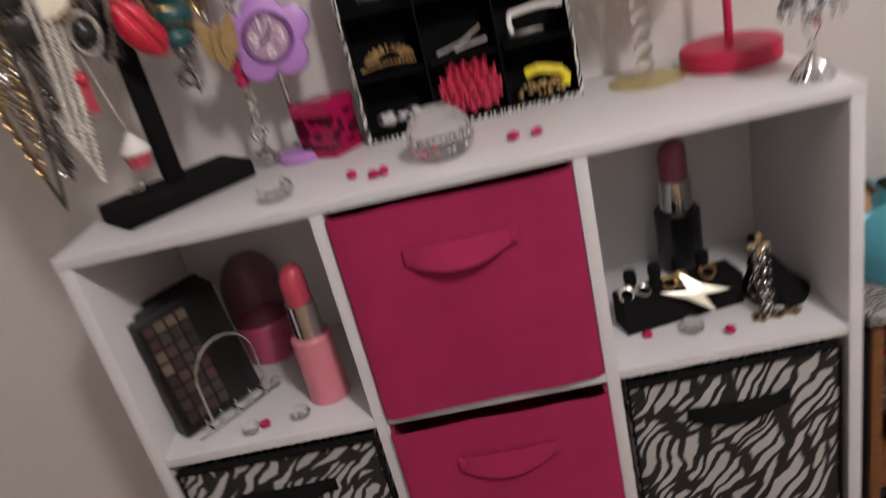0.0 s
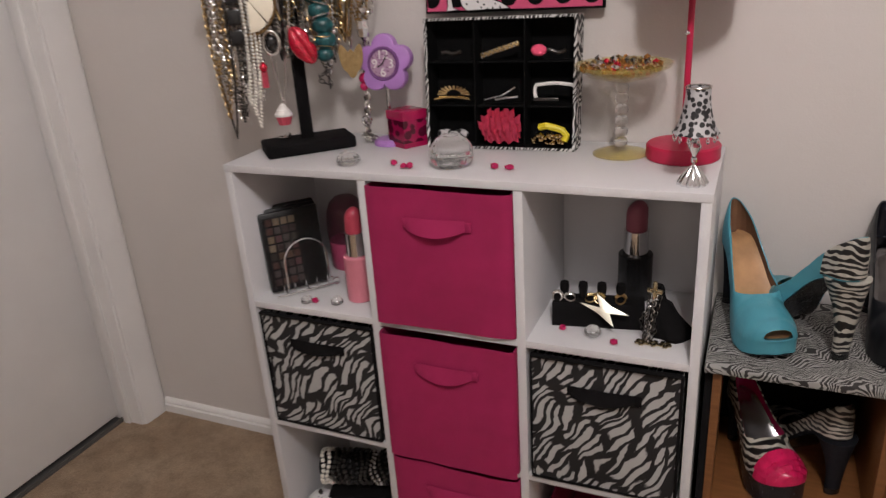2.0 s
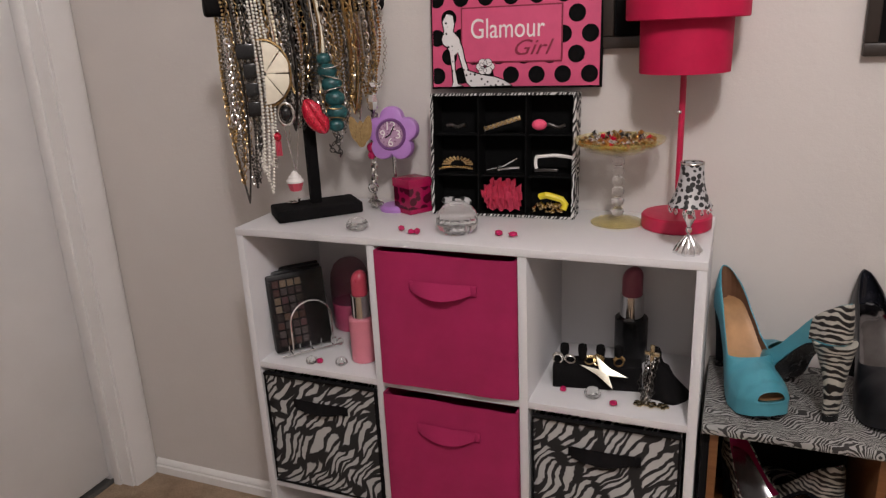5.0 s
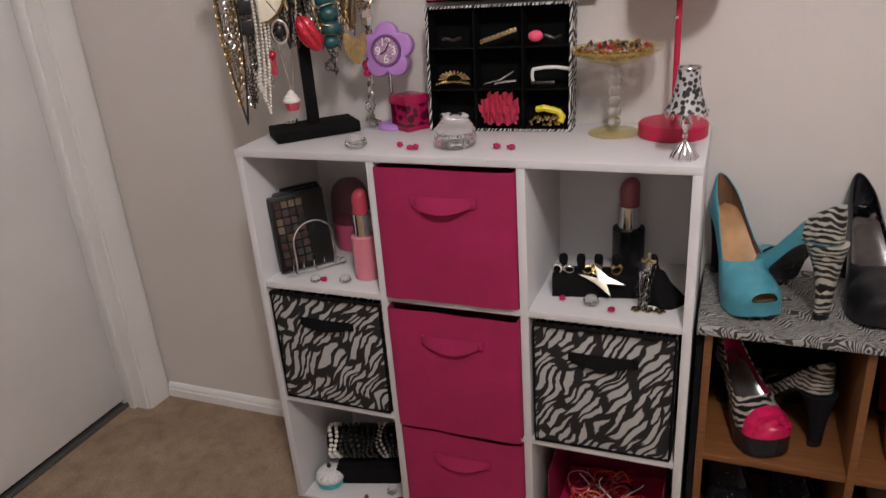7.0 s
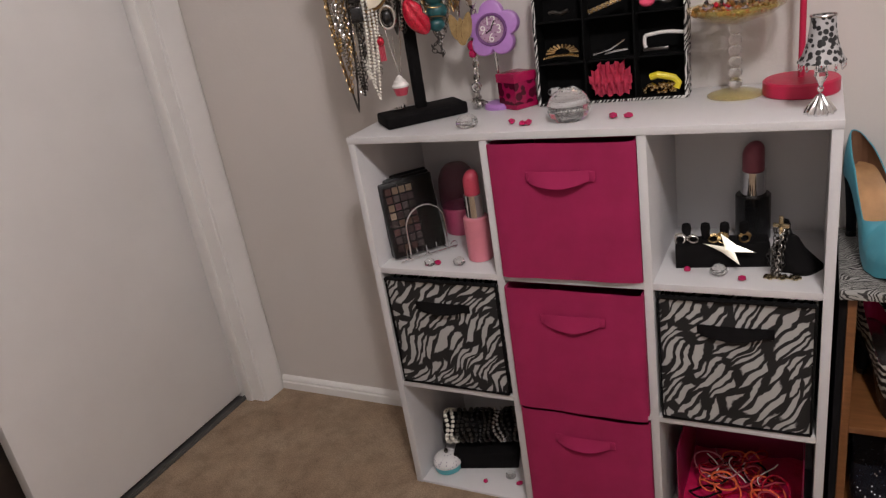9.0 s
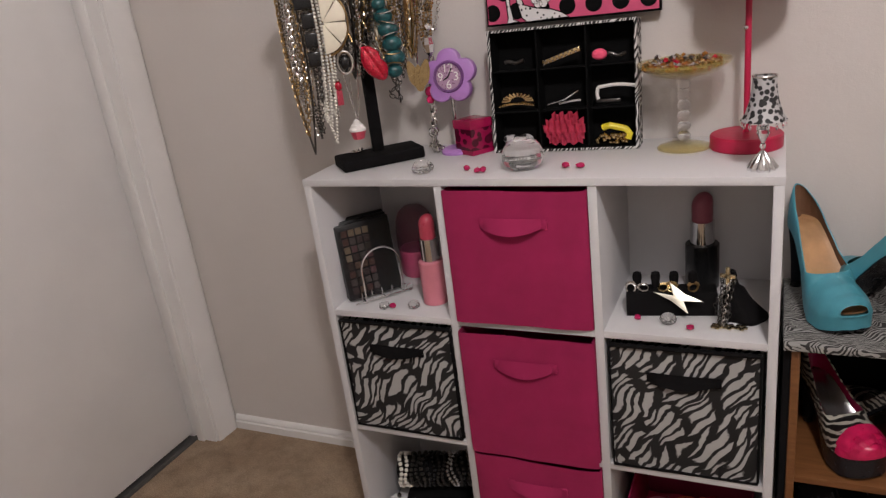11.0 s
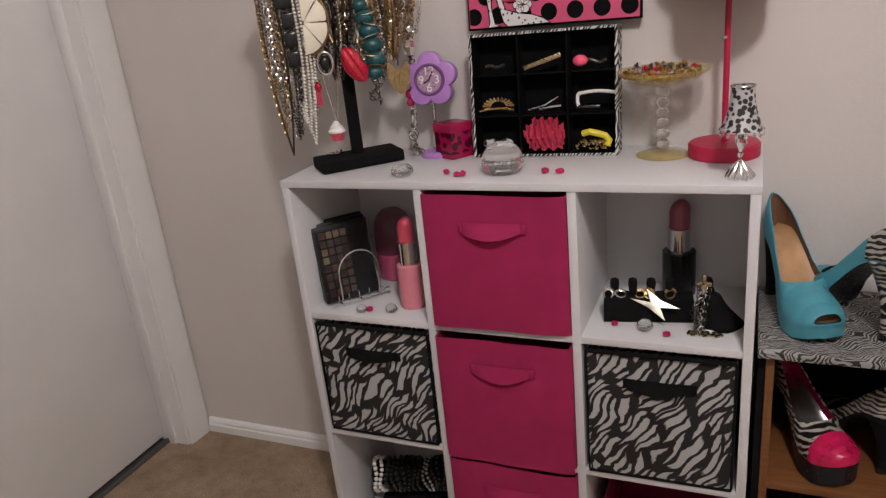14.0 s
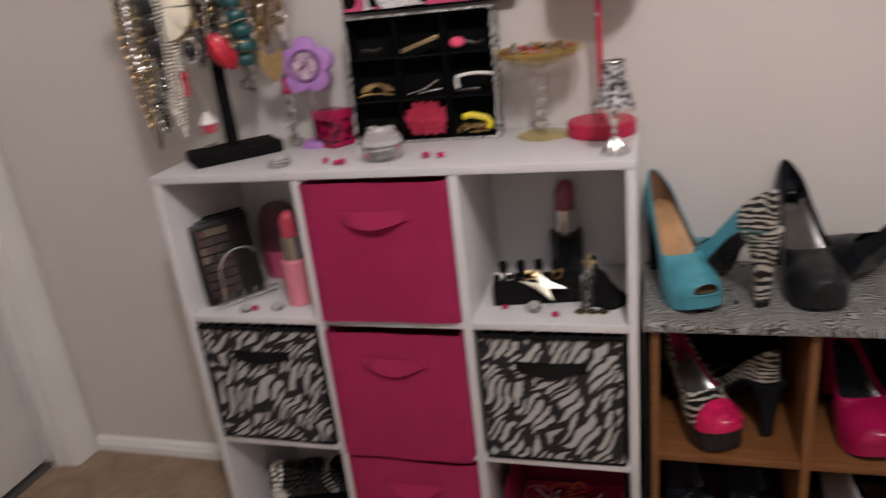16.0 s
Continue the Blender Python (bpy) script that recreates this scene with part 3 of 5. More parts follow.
def pump(label, m, upper, lining, insole, platform, heel_mat, tip, length=0.235, heel=0.145, plat=0.028, peep=False, counter=None, toe=None, gems=False, thick=1.0, group="shoes on the rack"):
    """A high-heeled platform pump; its toe at the origin, its heel along +y."""
    ob = thing("high_heel_pump", label, "shoe", m, group)

    def bed(s):
        k = max(0.0, min(1.0, (s - 0.27) / 0.60))
        k = k * k * (3 - 2 * k)
        return plat + 0.004 + (heel - plat) * k + 0.008 * max(0, 0.12 - s) / 0.12

    def side(sign, lo, hi, grow=0.0, low=0.0, high=1.0, fold=False):
        def at(u, v):
            s = lo + (hi - lo) * (0.5 - 0.5 * math.cos(math.pi * u))
            g = grow
            if fold:
                t = max(0.0, v - 0.9) / 0.1
                v, g = min(v / 0.9, 1.0) - 0.10 * t, grow - 0.0026 * min(1.0, 2 * t)
            v = low + (high - low) * v
            w = lerp(WIDTH, s)
            w, h = w + g * min(1.0, w / 0.006), lerp(RISE, s) + min(g, 0.001)
            o = 0.0 if s < 0.335 else lerp(LEAN, s) * w * math.sqrt(min(1.0, (s - 0.335) / 0.09))
            return (sign * (o + (w - o) * math.cos(math.pi / 2 * v)), s * length + g * (2 * s - 1) ** 9, bed(s) - 0.003 + h * math.sin(math.pi / 2 * v))

        return bm_grid(at, 110 if peep else 56, 40 if peep else 20)

    bm = clean(joined(side(-1, 0, 1, 0.0024, fold=True), side(1, 0, 1, 0.0024, fold=True)), 1e-4)
    if peep:
        gone = []
        for f in bm.faces:
            c = f.calc_center_median()
            if (c.y / (0.075 * length)) ** 2 + (c.x / 0.027) ** 2 < 1 and bed(0.05) + 0.0035 < c.z < bed(0.05) + 0.0045 + 0.0175 * math.sqrt(max(0.0, 1 - (c.x / 0.026) ** 2)):
                gone.append(f)
        bmesh.ops.delete(bm, geom=gone, context="FACES")
        rim = [v for v in bm.verts if v.is_boundary and v.co.y < 0.2 * length and v.co.z > bed(0.05) + 0.001]
        for _ in range(14):
            near = {}
            for v in rim:
                mates = [e.other_vert(v).co for e in v.link_edges if e.is_boundary]
                if len(mates) == 2:
                    near[v] = v.co * 0.4 + (mates[0] + mates[1]) * 0.3
            for v, co in near.items():
                v.co = co
    part("upper", bm, upper, ob)
    inner = clean(joined(side(-1, 0.385, 1, 0.0002, 0.02, 0.97), side(1, 0.385, 1, 0.0002, 0.02, 0.97)), 1e-4)
    part("lining", inner, lining, ob)
    part("insole", bm_grid(lambda u, v: ((2 * v - 1) * (lerp(WIDTH, 0.03 + 0.95 * u) - 0.002), (0.03 + 0.95 * u) * length, bed(0.03 + 0.95 * u) + 0.0015 + 0.0055 * (2 * v - 1) ** 4), 40, 14), insole, ob)

    def slab(lo, hi, top, bottom, grow):
        """A closed body under the foot between two heights."""
        def at(u, v):
            s = lo + (hi - lo) * u
            w = lerp(WIDTH, s) + grow
            a = v * 4
            x = [-w, w, w, -w, -w][int(a)] if a == int(a) else None
            z = [top(s), top(s), bottom(s), bottom(s), top(s)][int(a)]
            return (x, s * length, z)
        bm = clean(bm_grid(at, 30, 4), 1e-4)
        bmesh.ops.holes_fill(bm, edges=[e for e in bm.edges if e.is_boundary])
        bmesh.ops.recalc_face_normals(bm, faces=bm.faces)
        return bm

    def under(s):
        thin = bed(s) - 0.010
        k = max(0.0, min(1.0, (s - 0.30) / 0.22))
        return max(0.003 + 0.010 * max(0, 0.14 - s) / 0.14, 0.0) * (1 - k) + thin * k

    part("platform", slab(0, 1, lambda s: bed(s) - 0.001, under, 0.0022), platform, ob)
    part("outsole", slab(0.01, 0.97, lambda s: under(s) + 0.0005, lambda s: under(s) - 0.003, 0.0), BLACK_LEATHER, ob, "black outsole")
    top = bed(0.93) - 0.004

    def stem(u, v):
        a, k = u * math.tau, v
        z = 0.012 + (top - 0.003 - 0.012) * k
        wx = (0.010 + 0.014 * k ** 2.2) * thick
        wy = (0.009 + 0.020 * k ** 2.0) * (0.6 + 0.4 * thick)
        return (wx * math.cos(a), length * (0.945 - 0.045 * k + 0.02 * math.sin(math.pi * k)) + wy * math.sin(a), z)

    def cap(bm):
        bmesh.ops.holes_fill(bm, edges=[e for e in bm.edges if e.is_boundary])
        bmesh.ops.recalc_face_normals(bm, faces=bm.faces)
        return bm

    part("heel", cap(bm_grid(stem, 20, 14, close_u=True)), heel_mat, ob)
    part("heel_tip", cap(bm_grid(lambda u, v: (0.0105 * thick * math.cos(u * math.tau), length * 0.945 + 0.0098 * math.sin(u * math.tau), 0.012 * v), 16, 1, close_u=True)), tip, ob, "black heel tip")
    if counter:
        part("counter", clean(joined(side(-1, 0.80, 1, 0.0040), side(1, 0.80, 1, 0.0040)), 1e-4), counter, ob, "zebra-striped back panel")
    if toe:
        part("toe_cap", clean(joined(side(-1, 0, 0.19, 0.0030), side(1, 0, 0.19, 0.0030)), 1e-4), toe, ob, "hot pink satin toe cap")
        bands = []
        for lo, hi, lift in ((0.03, 0.11, 0.001), (0.07, 0.16, 0.002), (0.12, 0.205, 0.002)):
            def fold(u, v, lo=lo, hi=hi, lift=lift):
                a = (u - 0.5) * 2.5
                s = lo + (hi - lo) * v
                k = 0.0030 + lift * (1 - v) + (0.0016 * math.sin(6 * a + 40 * lo) + 0.0009 * math.sin(13 * a + 15 * lo)) * (1 - 0.6 * v)
                w, h = lerp(WIDTH, s) + k, lerp(RISE, s) + k
                return (w * math.sin(a), s * length - 0.003 * (1 - v), bed(s) - 0.002 + h * math.cos(a))
            bands.append(bm_grid(fold, 100, 6))
        bm = joined(*bands)
        bmesh.ops.solidify(bm, geom=bm.faces[:], thickness=0.001)
        part("ruffle", bm, toe, ob, "gathered hot pink satin ruffle", smooth=75)
    if gems:
        rnd = random.Random(11)
        pieces = []
        for i in range(26):
            s, a = rnd.uniform(0.04, 0.3), rnd.uniform(-1.2, 1.2)
            pieces.append(bm_ball(0.0022, (lerp(WIDTH, s) * math.sin(a), s * length, bed(s) + lerp(RISE, s) * math.cos(a)), sub=1))
        part("rhinestones", joined(*pieces), CHROME, ob)
    return ob


RZ = RT + 0.0005
pump("turquoise peep-toe platform pump with tan insole", pose(1.028, 0.044, RZ, 0, 0, 23) @ Matrix.Diagonal((0.89, 1, 1, 1)), TEAL, SHADED_LINING, TAN, TEAL, BLACK_SUEDE, BLACK_PLASTIC, heel=0.134, peep=True)
pump("turquoise pump with zebra-striped heel turned outward", pose(0.994, 0.256, RZ, 0, 0, 217), TEAL, SHADED_LINING, TAN, TEAL, ZEBRA_SHOE, BLACK_PLASTIC, length=0.225, heel=0.145, peep=True, counter=ZEBRA_SHOE, thick=1.5)
pump("glossy black pump with dark mirror insole", pose(1.222, 0.056, RZ, 0, 0, 11) @ Matrix.Diagonal((0.90, 1, 1, 1)), BLACK_SATIN, BLACK_LEATHER, DARK_CHROME, BLACK_SATIN, BLACK_SUEDE, BLACK_PLASTIC, heel=0.136, plat=0.03)
pump("black pump with silver insole, heel outward", pose(1.247, 0.262, RZ, 0, 0, 222), BLACK_SATIN, BLACK_LEATHER, DARK_CHROME, BLACK_SUEDE, SILVER, BLACK_PLASTIC, length=0.225, heel=0.142, plat=0.03, thick=1.3)
CZ = 0.3365
pump("zebra platform pump with silver insole and pink ruffled toe", pose(1.073, 0.030, CZ, 0, 0, 29) @ Matrix.Diagonal((0.88, 1, 1, 1)), ZEBRA_SHOE, MAGENTA_PATENT, SILVER_INSOLE, BLACK_LEATHER, BLACK_SUEDE, BLACK_PLASTIC, length=0.215, heel=0.108, plat=0.042, toe=PINK_SATIN, group="shoes in the cubbies")
pump("zebra platform pump with black heel turned outward", pose(1.045, 0.262, CZ, 0, 0, 212), ZEBRA_SHOE, MAGENTA_PATENT, SILVER_INSOLE, BLACK_SUEDE, BLACK_SUEDE, BLACK_PLASTIC, length=0.20, heel=0.118, plat=0.026, group="shoes in the cubbies", thick=1.4)
pump("magenta patent platform pump in a cubby", pose(1.330, 0.035, CZ, 0, 0, 14), MAGENTA_PATENT, MAGENTA_PATENT, BLACK_LEATHER, MAGENTA_PATENT, MAGENTA_PATENT, BLACK_PLASTIC, length=0.225, heel=0.118, plat=0.03, group="shoes in the cubbies")
pump("black pump with small rhinestones in a lower cubby", pose(1.030, 0.040, 0.1005, 0, 0, 14), BLACK_LEATHER, BLACK_LEATHER, BLACK_LEATHER, BLACK_LEATHER, BLACK_LEATHER, BLACK_PLASTIC, length=0.225, heel=0.11, plat=0.026, gems=True, group="shoes in the cubbies")
pump("black pump with small rhinestones in a lower cubby", pose(1.140, 0.045, 0.1005, 0, 0, 8), BLACK_LEATHER, BLACK_LEATHER, BLACK_LEATHER, BLACK_LEATHER, BLACK_LEATHER, BLACK_PLASTIC, length=0.225, heel=0.11, plat=0.026, gems=True, group="shoes in the cubbies")
pump("black pump with silver insole in a lower cubby", pose(1.320, 0.040, 0.1005, 0, 0, 12), BLACK_LEATHER, BLACK_LEATHER, SILVER_INSOLE, BLACK_LEATHER, BLACK_LEATHER, BLACK_PLASTIC, length=0.225, heel=0.11, plat=0.026, group="shoes in the cubbies")

# ---------------------------------------------------------------- on the cabinet: necklace stand and necklaces
ZT = W - 0.0016
AX = Vector((0.73, 0.683, 0)).normalized()
MID = Vector((0.120, 0.134, 0))
BAR_Z, BAR_R, HALF = 1.341, 0.019, 0.178
turn = math.degrees(math.atan2(AX.y, AX.x))
stand = thing("necklace_stand", "black velvet T-bar necklace stand on the white cabinet", "jewellery stand", pose(MID.x - 0.008, MID.y + 0.004, ZT, 0, 0, turn + 1.5))
part("base", bm_box((-0.091, -0.044, 0), (0.091, 0.044, 0.025), 0.005, 3), BLACK_FABRIC, stand)
part("post", bm_box((-0.012, -0.008, 0.0252), (0.012, 0.008, BAR_Z - ZT - BAR_R + 0.002), 0.002), BLACK_FABRIC, stand)
part("bar", moved(bm_lathe([(0.0, -HALF), (BAR_R - 0.003, -HALF), (BAR_R, -HALF + 0.003), (BAR_R, HALF - 0.003), (BAR_R - 0.003, HALF), (0.0, HALF)], 28), pose(0, 0, BAR_Z - ZT, 0, 90, 0)), BLACK_FABRIC, stand)

NORMAL = Vector((AX.y, -AX.x, 0))   # towards the room
rnd = random.Random(5)


def drape(s, drop, spread, out):
    """The loop of a necklace over the bar at s along it: down the room side, round the low end and up the far side."""
    top = Vector((MID.x, MID.y, BAR_Z)) + AX * s
    pts, r = [], BAR_R + out
    for i in range(15):                       # over the bar
        a = math.pi * (i / 14)
        pts.append(top + NORMAL * (-r * math.cos(a)) + Vector((0, 0, r * math.sin(a))) + AX * (spread * (i / 14 - 0.5)))
    far, near = pts[0].copy(), pts[-1].copy()
    n = 26
    low = (far + near) / 2 + Vector((0, 0, -drop)) + NORMAL * (r * 0.85)
    for i in range(1, n + 1):
        k = i / n
        p = near.lerp(low, k)
        p += NORMAL * (0.006 * math.sin(math.pi * k)) + AX * (spread * 0.8 * math.sin(math.pi * k) ** 1.2)
        p.z = near.z - drop * (1 - (1 - k) ** 1.15)
        pts.append(p)
    for i in range(1, n):
        k = i / n
        p = low.lerp(far, k)
        p += AX * (-spread * 0.8 * math.sin(math.pi * k) ** 1.2)
        p.z = low.z + (far.z - low.z) * k ** 1.15
        pts.append(p)
    return pts


def resample(pts, step):
    pts = [Vector(p) for p in pts]
    out, left = [pts[0]], step
    for a, b in zip(pts, pts[1:] + pts[:1]):
        seg = (b - a).length
        at = left
        while at <= seg:
            out.append(a.lerp(b, at / seg))
            at += step
        left = at - seg
    return out


UNIT_BEAD = bmesh.new()
bmesh.ops.create_icosphere(UNIT_BEAD, subdivisions=1, radius=1)
BV = np.array([v.co[:] for v in UNIT_BEAD.verts])
BF = np.array([[v.index for v in f.verts] for f in UNIT_BEAD.faces])
UNIT_BEAD.free()


def bead_mesh(name, centres, radii, material):
    """Many small beads as one mesh."""
    centres = np.array([tuple(c) for c in centres])
    vs = (centres[:, None] + BV[None] * np.array(radii)[:, None, None]).reshape(-1, 3)
    fs = (BF[None] + (np.arange(len(centres)) * len(BV))[:, None, None]).reshape(-1, 3)
    me = bpy.data.meshes.new(name)
    me.from_pydata(vs.tolist(), [], fs.tolist())
    me.materials.append(material)
    return me


def bead_part(name, centres, radii, material, parent, label=""):
    ob = new(name, bead_mesh(name, centres, radii, material))
    ob.parent = parent
    if label:
        ob["label"] = label
    return ob


def chain_links(pts, r, wire):
    """Oval links along a path, each turned a quarter against the last."""
    step = r * 2.3
    path = resample(pts, step)
    bms = []
    out = bmesh.new()
    for i, p in enumerate(path):
        q = path[(i + 1) % len(path)]
        d = (q - p).normalized() if (q - p).length > 1e-6 else Vector((0, 0, 1))
        side = d.orthogonal().normalized()
        side = Matrix.Rotation(math.pi / 2 * (i % 2) + 0.4, 3, d) @ side
        nrm = d.cross(side)
        ring = [(math.cos(a), math.sin(a)) for a in [math.tau * k / 8 for k in range(8)]]
        grid = [[out.verts.new(p + d * (r * 1.45 * ca) + side * (r * sa) + wire * (cb * (d * ca + side * sa) + sb * nrm)) for cb, sb in [(math.cos(b), math.sin(b)) for b in (0, 2.09, 4.19)]] for ca, sa in ring]
        for k in range(8):
            for j in range(3):
                out.faces.new((grid[k][j], grid[(k + 1) % 8][j], grid[(k + 1) % 8][(j + 1) % 3], grid[k][(j + 1) % 3]))
    return out


def necklace(kind, mat, s, drop, size, label, spread=0.012, out=0.002):
    ob = thing("necklace", label, "necklace", group="necklaces on the stand")
    pts = drape(s, drop, spread, out)
    if kind == "beads":
        step = size * 2.05
        c = resample(pts, step)
        bead_part("bead_strand", c, [size * rnd.uniform(0.85, 1.12) for _ in c], mat, ob)["kind"] = "stuff"
    elif kind == "links":
        part("chain", chain_links(pts, size, size * 0.32), mat, ob)
    else:
        part("chain", bm_tube(pts, size, 6, closed=True), mat, ob)
    low = min(pts, key=lambda p: p.z)
    return ob, low


STRANDS = [
    ("links", BRONZE, -0.172, 0.36, 0.0040, "antique brass link chain"), ("rope", GUNMETAL, -0.165, 0.40, 0.0022, "long dark metal chain"),
    ("beads", SILVER, -0.158, 0.33, 0.0032, "silver bead strand"), ("links", GOLD, -0.150, 0.30, 0.0036, "gold link chain"),
    ("beads", GUNMETAL, -0.143, 0.37, 0.0030, "dark faceted bead strand"), ("links", SILVER, -0.134, 0.22, 0.0060, "chunky silver chain"),
    ("beads", PEARL, -0.124, 0.34, 0.0034, "white pearl strand"), ("beads", PEARL, -0.117, 0.36, 0.0032, "white pearl strand"),
    ("beads", PEARL, -0.110, 0.385, 0.0034, "long white pearl strand"), ("beads", PEARL, -0.103, 0.33, 0.0030, "white pearl strand"),
    ("links", BRONZE, -0.094, 0.24, 0.0045, "antique brass link chain"), ("rope", GOLD, -0.086, 0.21, 0.0022, "thin gold chain"),
    ("beads", CREAM, -0.077, 0.17, 0.0040, "cream bead strand"), ("links", SILVER, -0.068, 0.23, 0.0050, "silver link chain"),
    ("beads", GUNMETAL, -0.058, 0.25, 0.0042, "black bead strand"), ("rope", SILVER, -0.050, 0.35, 0.0014, "fine silver chain"),
    ("links", GUNMETAL, -0.040, 0.24, 0.0050, "dark link chain"), ("beads", SILVER, -0.030, 0.26, 0.0038, "silver ball chain"),
    ("rope", SILVER, -0.020, 0.20, 0.0034, "silver snake chain"), ("links", GOLD, -0.010, 0.19, 0.0045, "gold link chain"),
    ("beads", GUNMETAL, 0.000, 0.21, 0.0040, "black bead strand"), ("rope", BRONZE, 0.010, 0.18, 0.0030, "brass snake chain"),
    ("links", SILVER, 0.020, 0.17, 0.0055, "chunky silver chain"), ("rope", CREAM, 0.030, 0.19, 0.0030, "pale cord necklace"),
    ("links", BRONZE, 0.041, 0.24, 0.0045, "antique brass link chain"), ("beads", SILVER, 0.052, 0.28, 0.0040, "silver bead strand"),
    ("beads", CHROME, 0.062, 0.30, 0.0036, "crystal rhinestone strand"), ("links", SILVER, 0.073, 0.25, 0.0048, "silver link chain"),
    ("rope", BRONZE, 0.083, 0.20, 0.0034, "brass snake chain"), ("links", GOLD, 0.093, 0.22, 0.0044, "gold link chain"),
    ("rope", GOLD, 0.103, 0.24, 0.0026, "gold rope chain"), ("beads", BRONZE, 0.113, 0.23, 0.0036, "bronze bead strand"),
    ("links", SILVER, 0.124, 0.18, 0.0050, "silver link chain"), ("beads", GOLD, 0.135, 0.21, 0.0032, "gold bead strand"),
    ("links", BRONZE, 0.146, 0.18, 0.0042, "antique brass link chain"), ("rope", SILVER, 0.156, 0.16, 0.0024, "silver rope chain"),
    ("beads", AMBER, 0.166, 0.15, 0.0034, "amber bead strand"),
]
more = random.Random(77)
METALS = ((SILVER, "silver"), (BRONZE, "antique brass"), (GOLD, "gold"), (GUNMETAL, "dark metal"), (SILVER, "silver"), (BRONZE, "antique brass"))
for k in range(34):
    mat, hue = METALS[more.randrange(6)]
    kind = more.choice(("links", "beads", "rope"))
    at = -0.178 + 0.0105 * k
    base = 0.34 if at < -0.09 else 0.22 if at < 0.04 else 0.24 if at < 0.12 else 0.19
    STRANDS.append((kind, mat, at, base + more.uniform(-0.09, 0.05), more.uniform(0.003, 0.0052) if kind != "rope" else more.uniform(0.0018, 0.0034), hue + {"links": " link chain", "beads": " bead strand", "rope": " snake chain"}[kind]))
for i, (kind, mat, s, drop, size, words) in enumerate(STRANDS):
    necklace(kind, mat, 0.87 * s, drop - 0.02, size, words + " hanging from the black bar", 0.006 + 0.010 * rnd.random(), (0.002 + 0.012 * rnd.random()) if mat is not PEARL else 0.018)


def front(s, z, out=0.02):
    """A place in front of the hanging strands."""
    p = MID + AX * s + NORMAL * (BAR_R + out)
    return pose(p.x, p.y, z, 0, 0, turn - 12)


# pendants: local x along the bar, -y towards the room
fan = thing("fan_necklace", "cream enamel fan necklace pieces with brass edges", "necklace", front(-0.075, 1.214) @ Matrix.Diagonal((1.0, 1.0, 1.13, 1)), "necklaces on the stand")
for k in range(4):
    a0, a1 = radians(-92 + k * 46), radians(-92 + k * 46 + 43)
    out_line = [(0.004 * math.cos(a0), 0.004 * math.sin(a0))] + [(0.046 * math.cos(a0 + (a1 - a0) * j / 5) * (1 + 0.06 * math.sin(math.pi * j / 5)), 0.052 * math.sin(a0 + (a1 - a0) * j / 5)) for j in range(6)] + [(0.004 * math.cos(a1), 0.004 * math.sin(a1))]
    part("fan_piece", moved(bm_prism(out_line, 0, 0.005, 0.0012), pose(-0.012, -0.004, 0, 90, 0, 0)), CREAM, fan)
part("brass_edge", bm_tube([(-0.012 + 0.050 * math.cos(radians(a)), -0.003, 0.056 * math.sin(radians(a))) for a in range(-100, 101, 10)], 0.0022, 6), BRONZE, fan)

plates = thing("plate_necklace", "dark square plates linked by a silver chain", "necklace", front(-0.138, 1.185, 0.022), "necklaces on the stand")
for k in range(4):
    part("plate", bm_box((0.012 - 0.010 * (k == 0), -0.006, 0.058 - 0.036 * k), (0.036, 0.0, 0.086 - 0.036 * k), 0.002), BLACK_PLASTIC, plates)
part("chain", chain_links([(-0.012 + 0.006 * math.sin(k / 3), -0.004, 0.09 - 0.011 * k) for k in range(15)], 0.0052, 0.0017), SILVER, plates)

lips_ob = thing("lips_pendant", "large red glitter lips pendant", "pendant", front(0.001, 1.125, 0.036) @ pose(0, 0, 0, 0, 62, 0) @ Matrix.Scale(0.86, 4), "necklaces on the stand")


def lip(u, v):
    a = u * math.tau
    rx, rz = 0.046 * math.cos(a), 0.027 * math.sin(a) * (1 - 0.22 * math.cos(a) ** 2)
    if math.sin(a) > 0:
        rz -= 0.009 * math.exp(-(rx / 0.010) ** 2) * (1 - v)
    k = math.cos(v * math.pi / 2)
    return (rx * k, -0.016 * math.sin(v * math.pi / 2) + 0.004 * math.exp(-(rz * k / 0.004) ** 2), rz * k)


part("mouth_shape", clean(bm_grid(lip, 36, 10, close_u=True), 1e-5), RED_GEM, lips_ob)
part("bail", bm_tube([(-0.044 + 0.008 * math.cos(a), 0, 0.008 * math.sin(a)) for a in np.linspace(0, 6.28, 14)], 0.0015, 6), SILVER, lips_ob)

turq = thing("turquoise_necklace", "chunky turquoise stone necklace wrapped in wire", "necklace", front(0.036, 1.165, 0.022), "necklaces on the stand")
for k, (x, z, r) in enumerate([(-0.006, 0.070, 0.013), (0.000, 0.046, 0.017), (0.006, 0.020, 0.019), (0.010, -0.008, 0.018), (0.012, -0.036, 0.019), (0.008, -0.062, 0.015)]):
    part("stone", bm_ball(r, (x, -0.004, z), (1.15, 0.75, 0.9), 2), TURQ, turq)
for z in (0.058, 0.034, 0.008, -0.022, -0.05):
    part("wire", bm_tube([(0.006 + 0.020 * math.cos(a), -0.004 + 0.014 * math.sin(a), z + 0.006 * math.cos(a + z * 90)) for a in np.linspace(0, 6.0, 14)], 0.0013, 5), SILVER if z > 0 else BRONZE, turq)
part("chain_tassel", chain_links([(0.004 + 0.012 * math.sin(k * 0.9), -0.006, -0.075 - 0.006 * k) for k in range(9)], 0.004, 0.0013), GUNMETAL, turq)

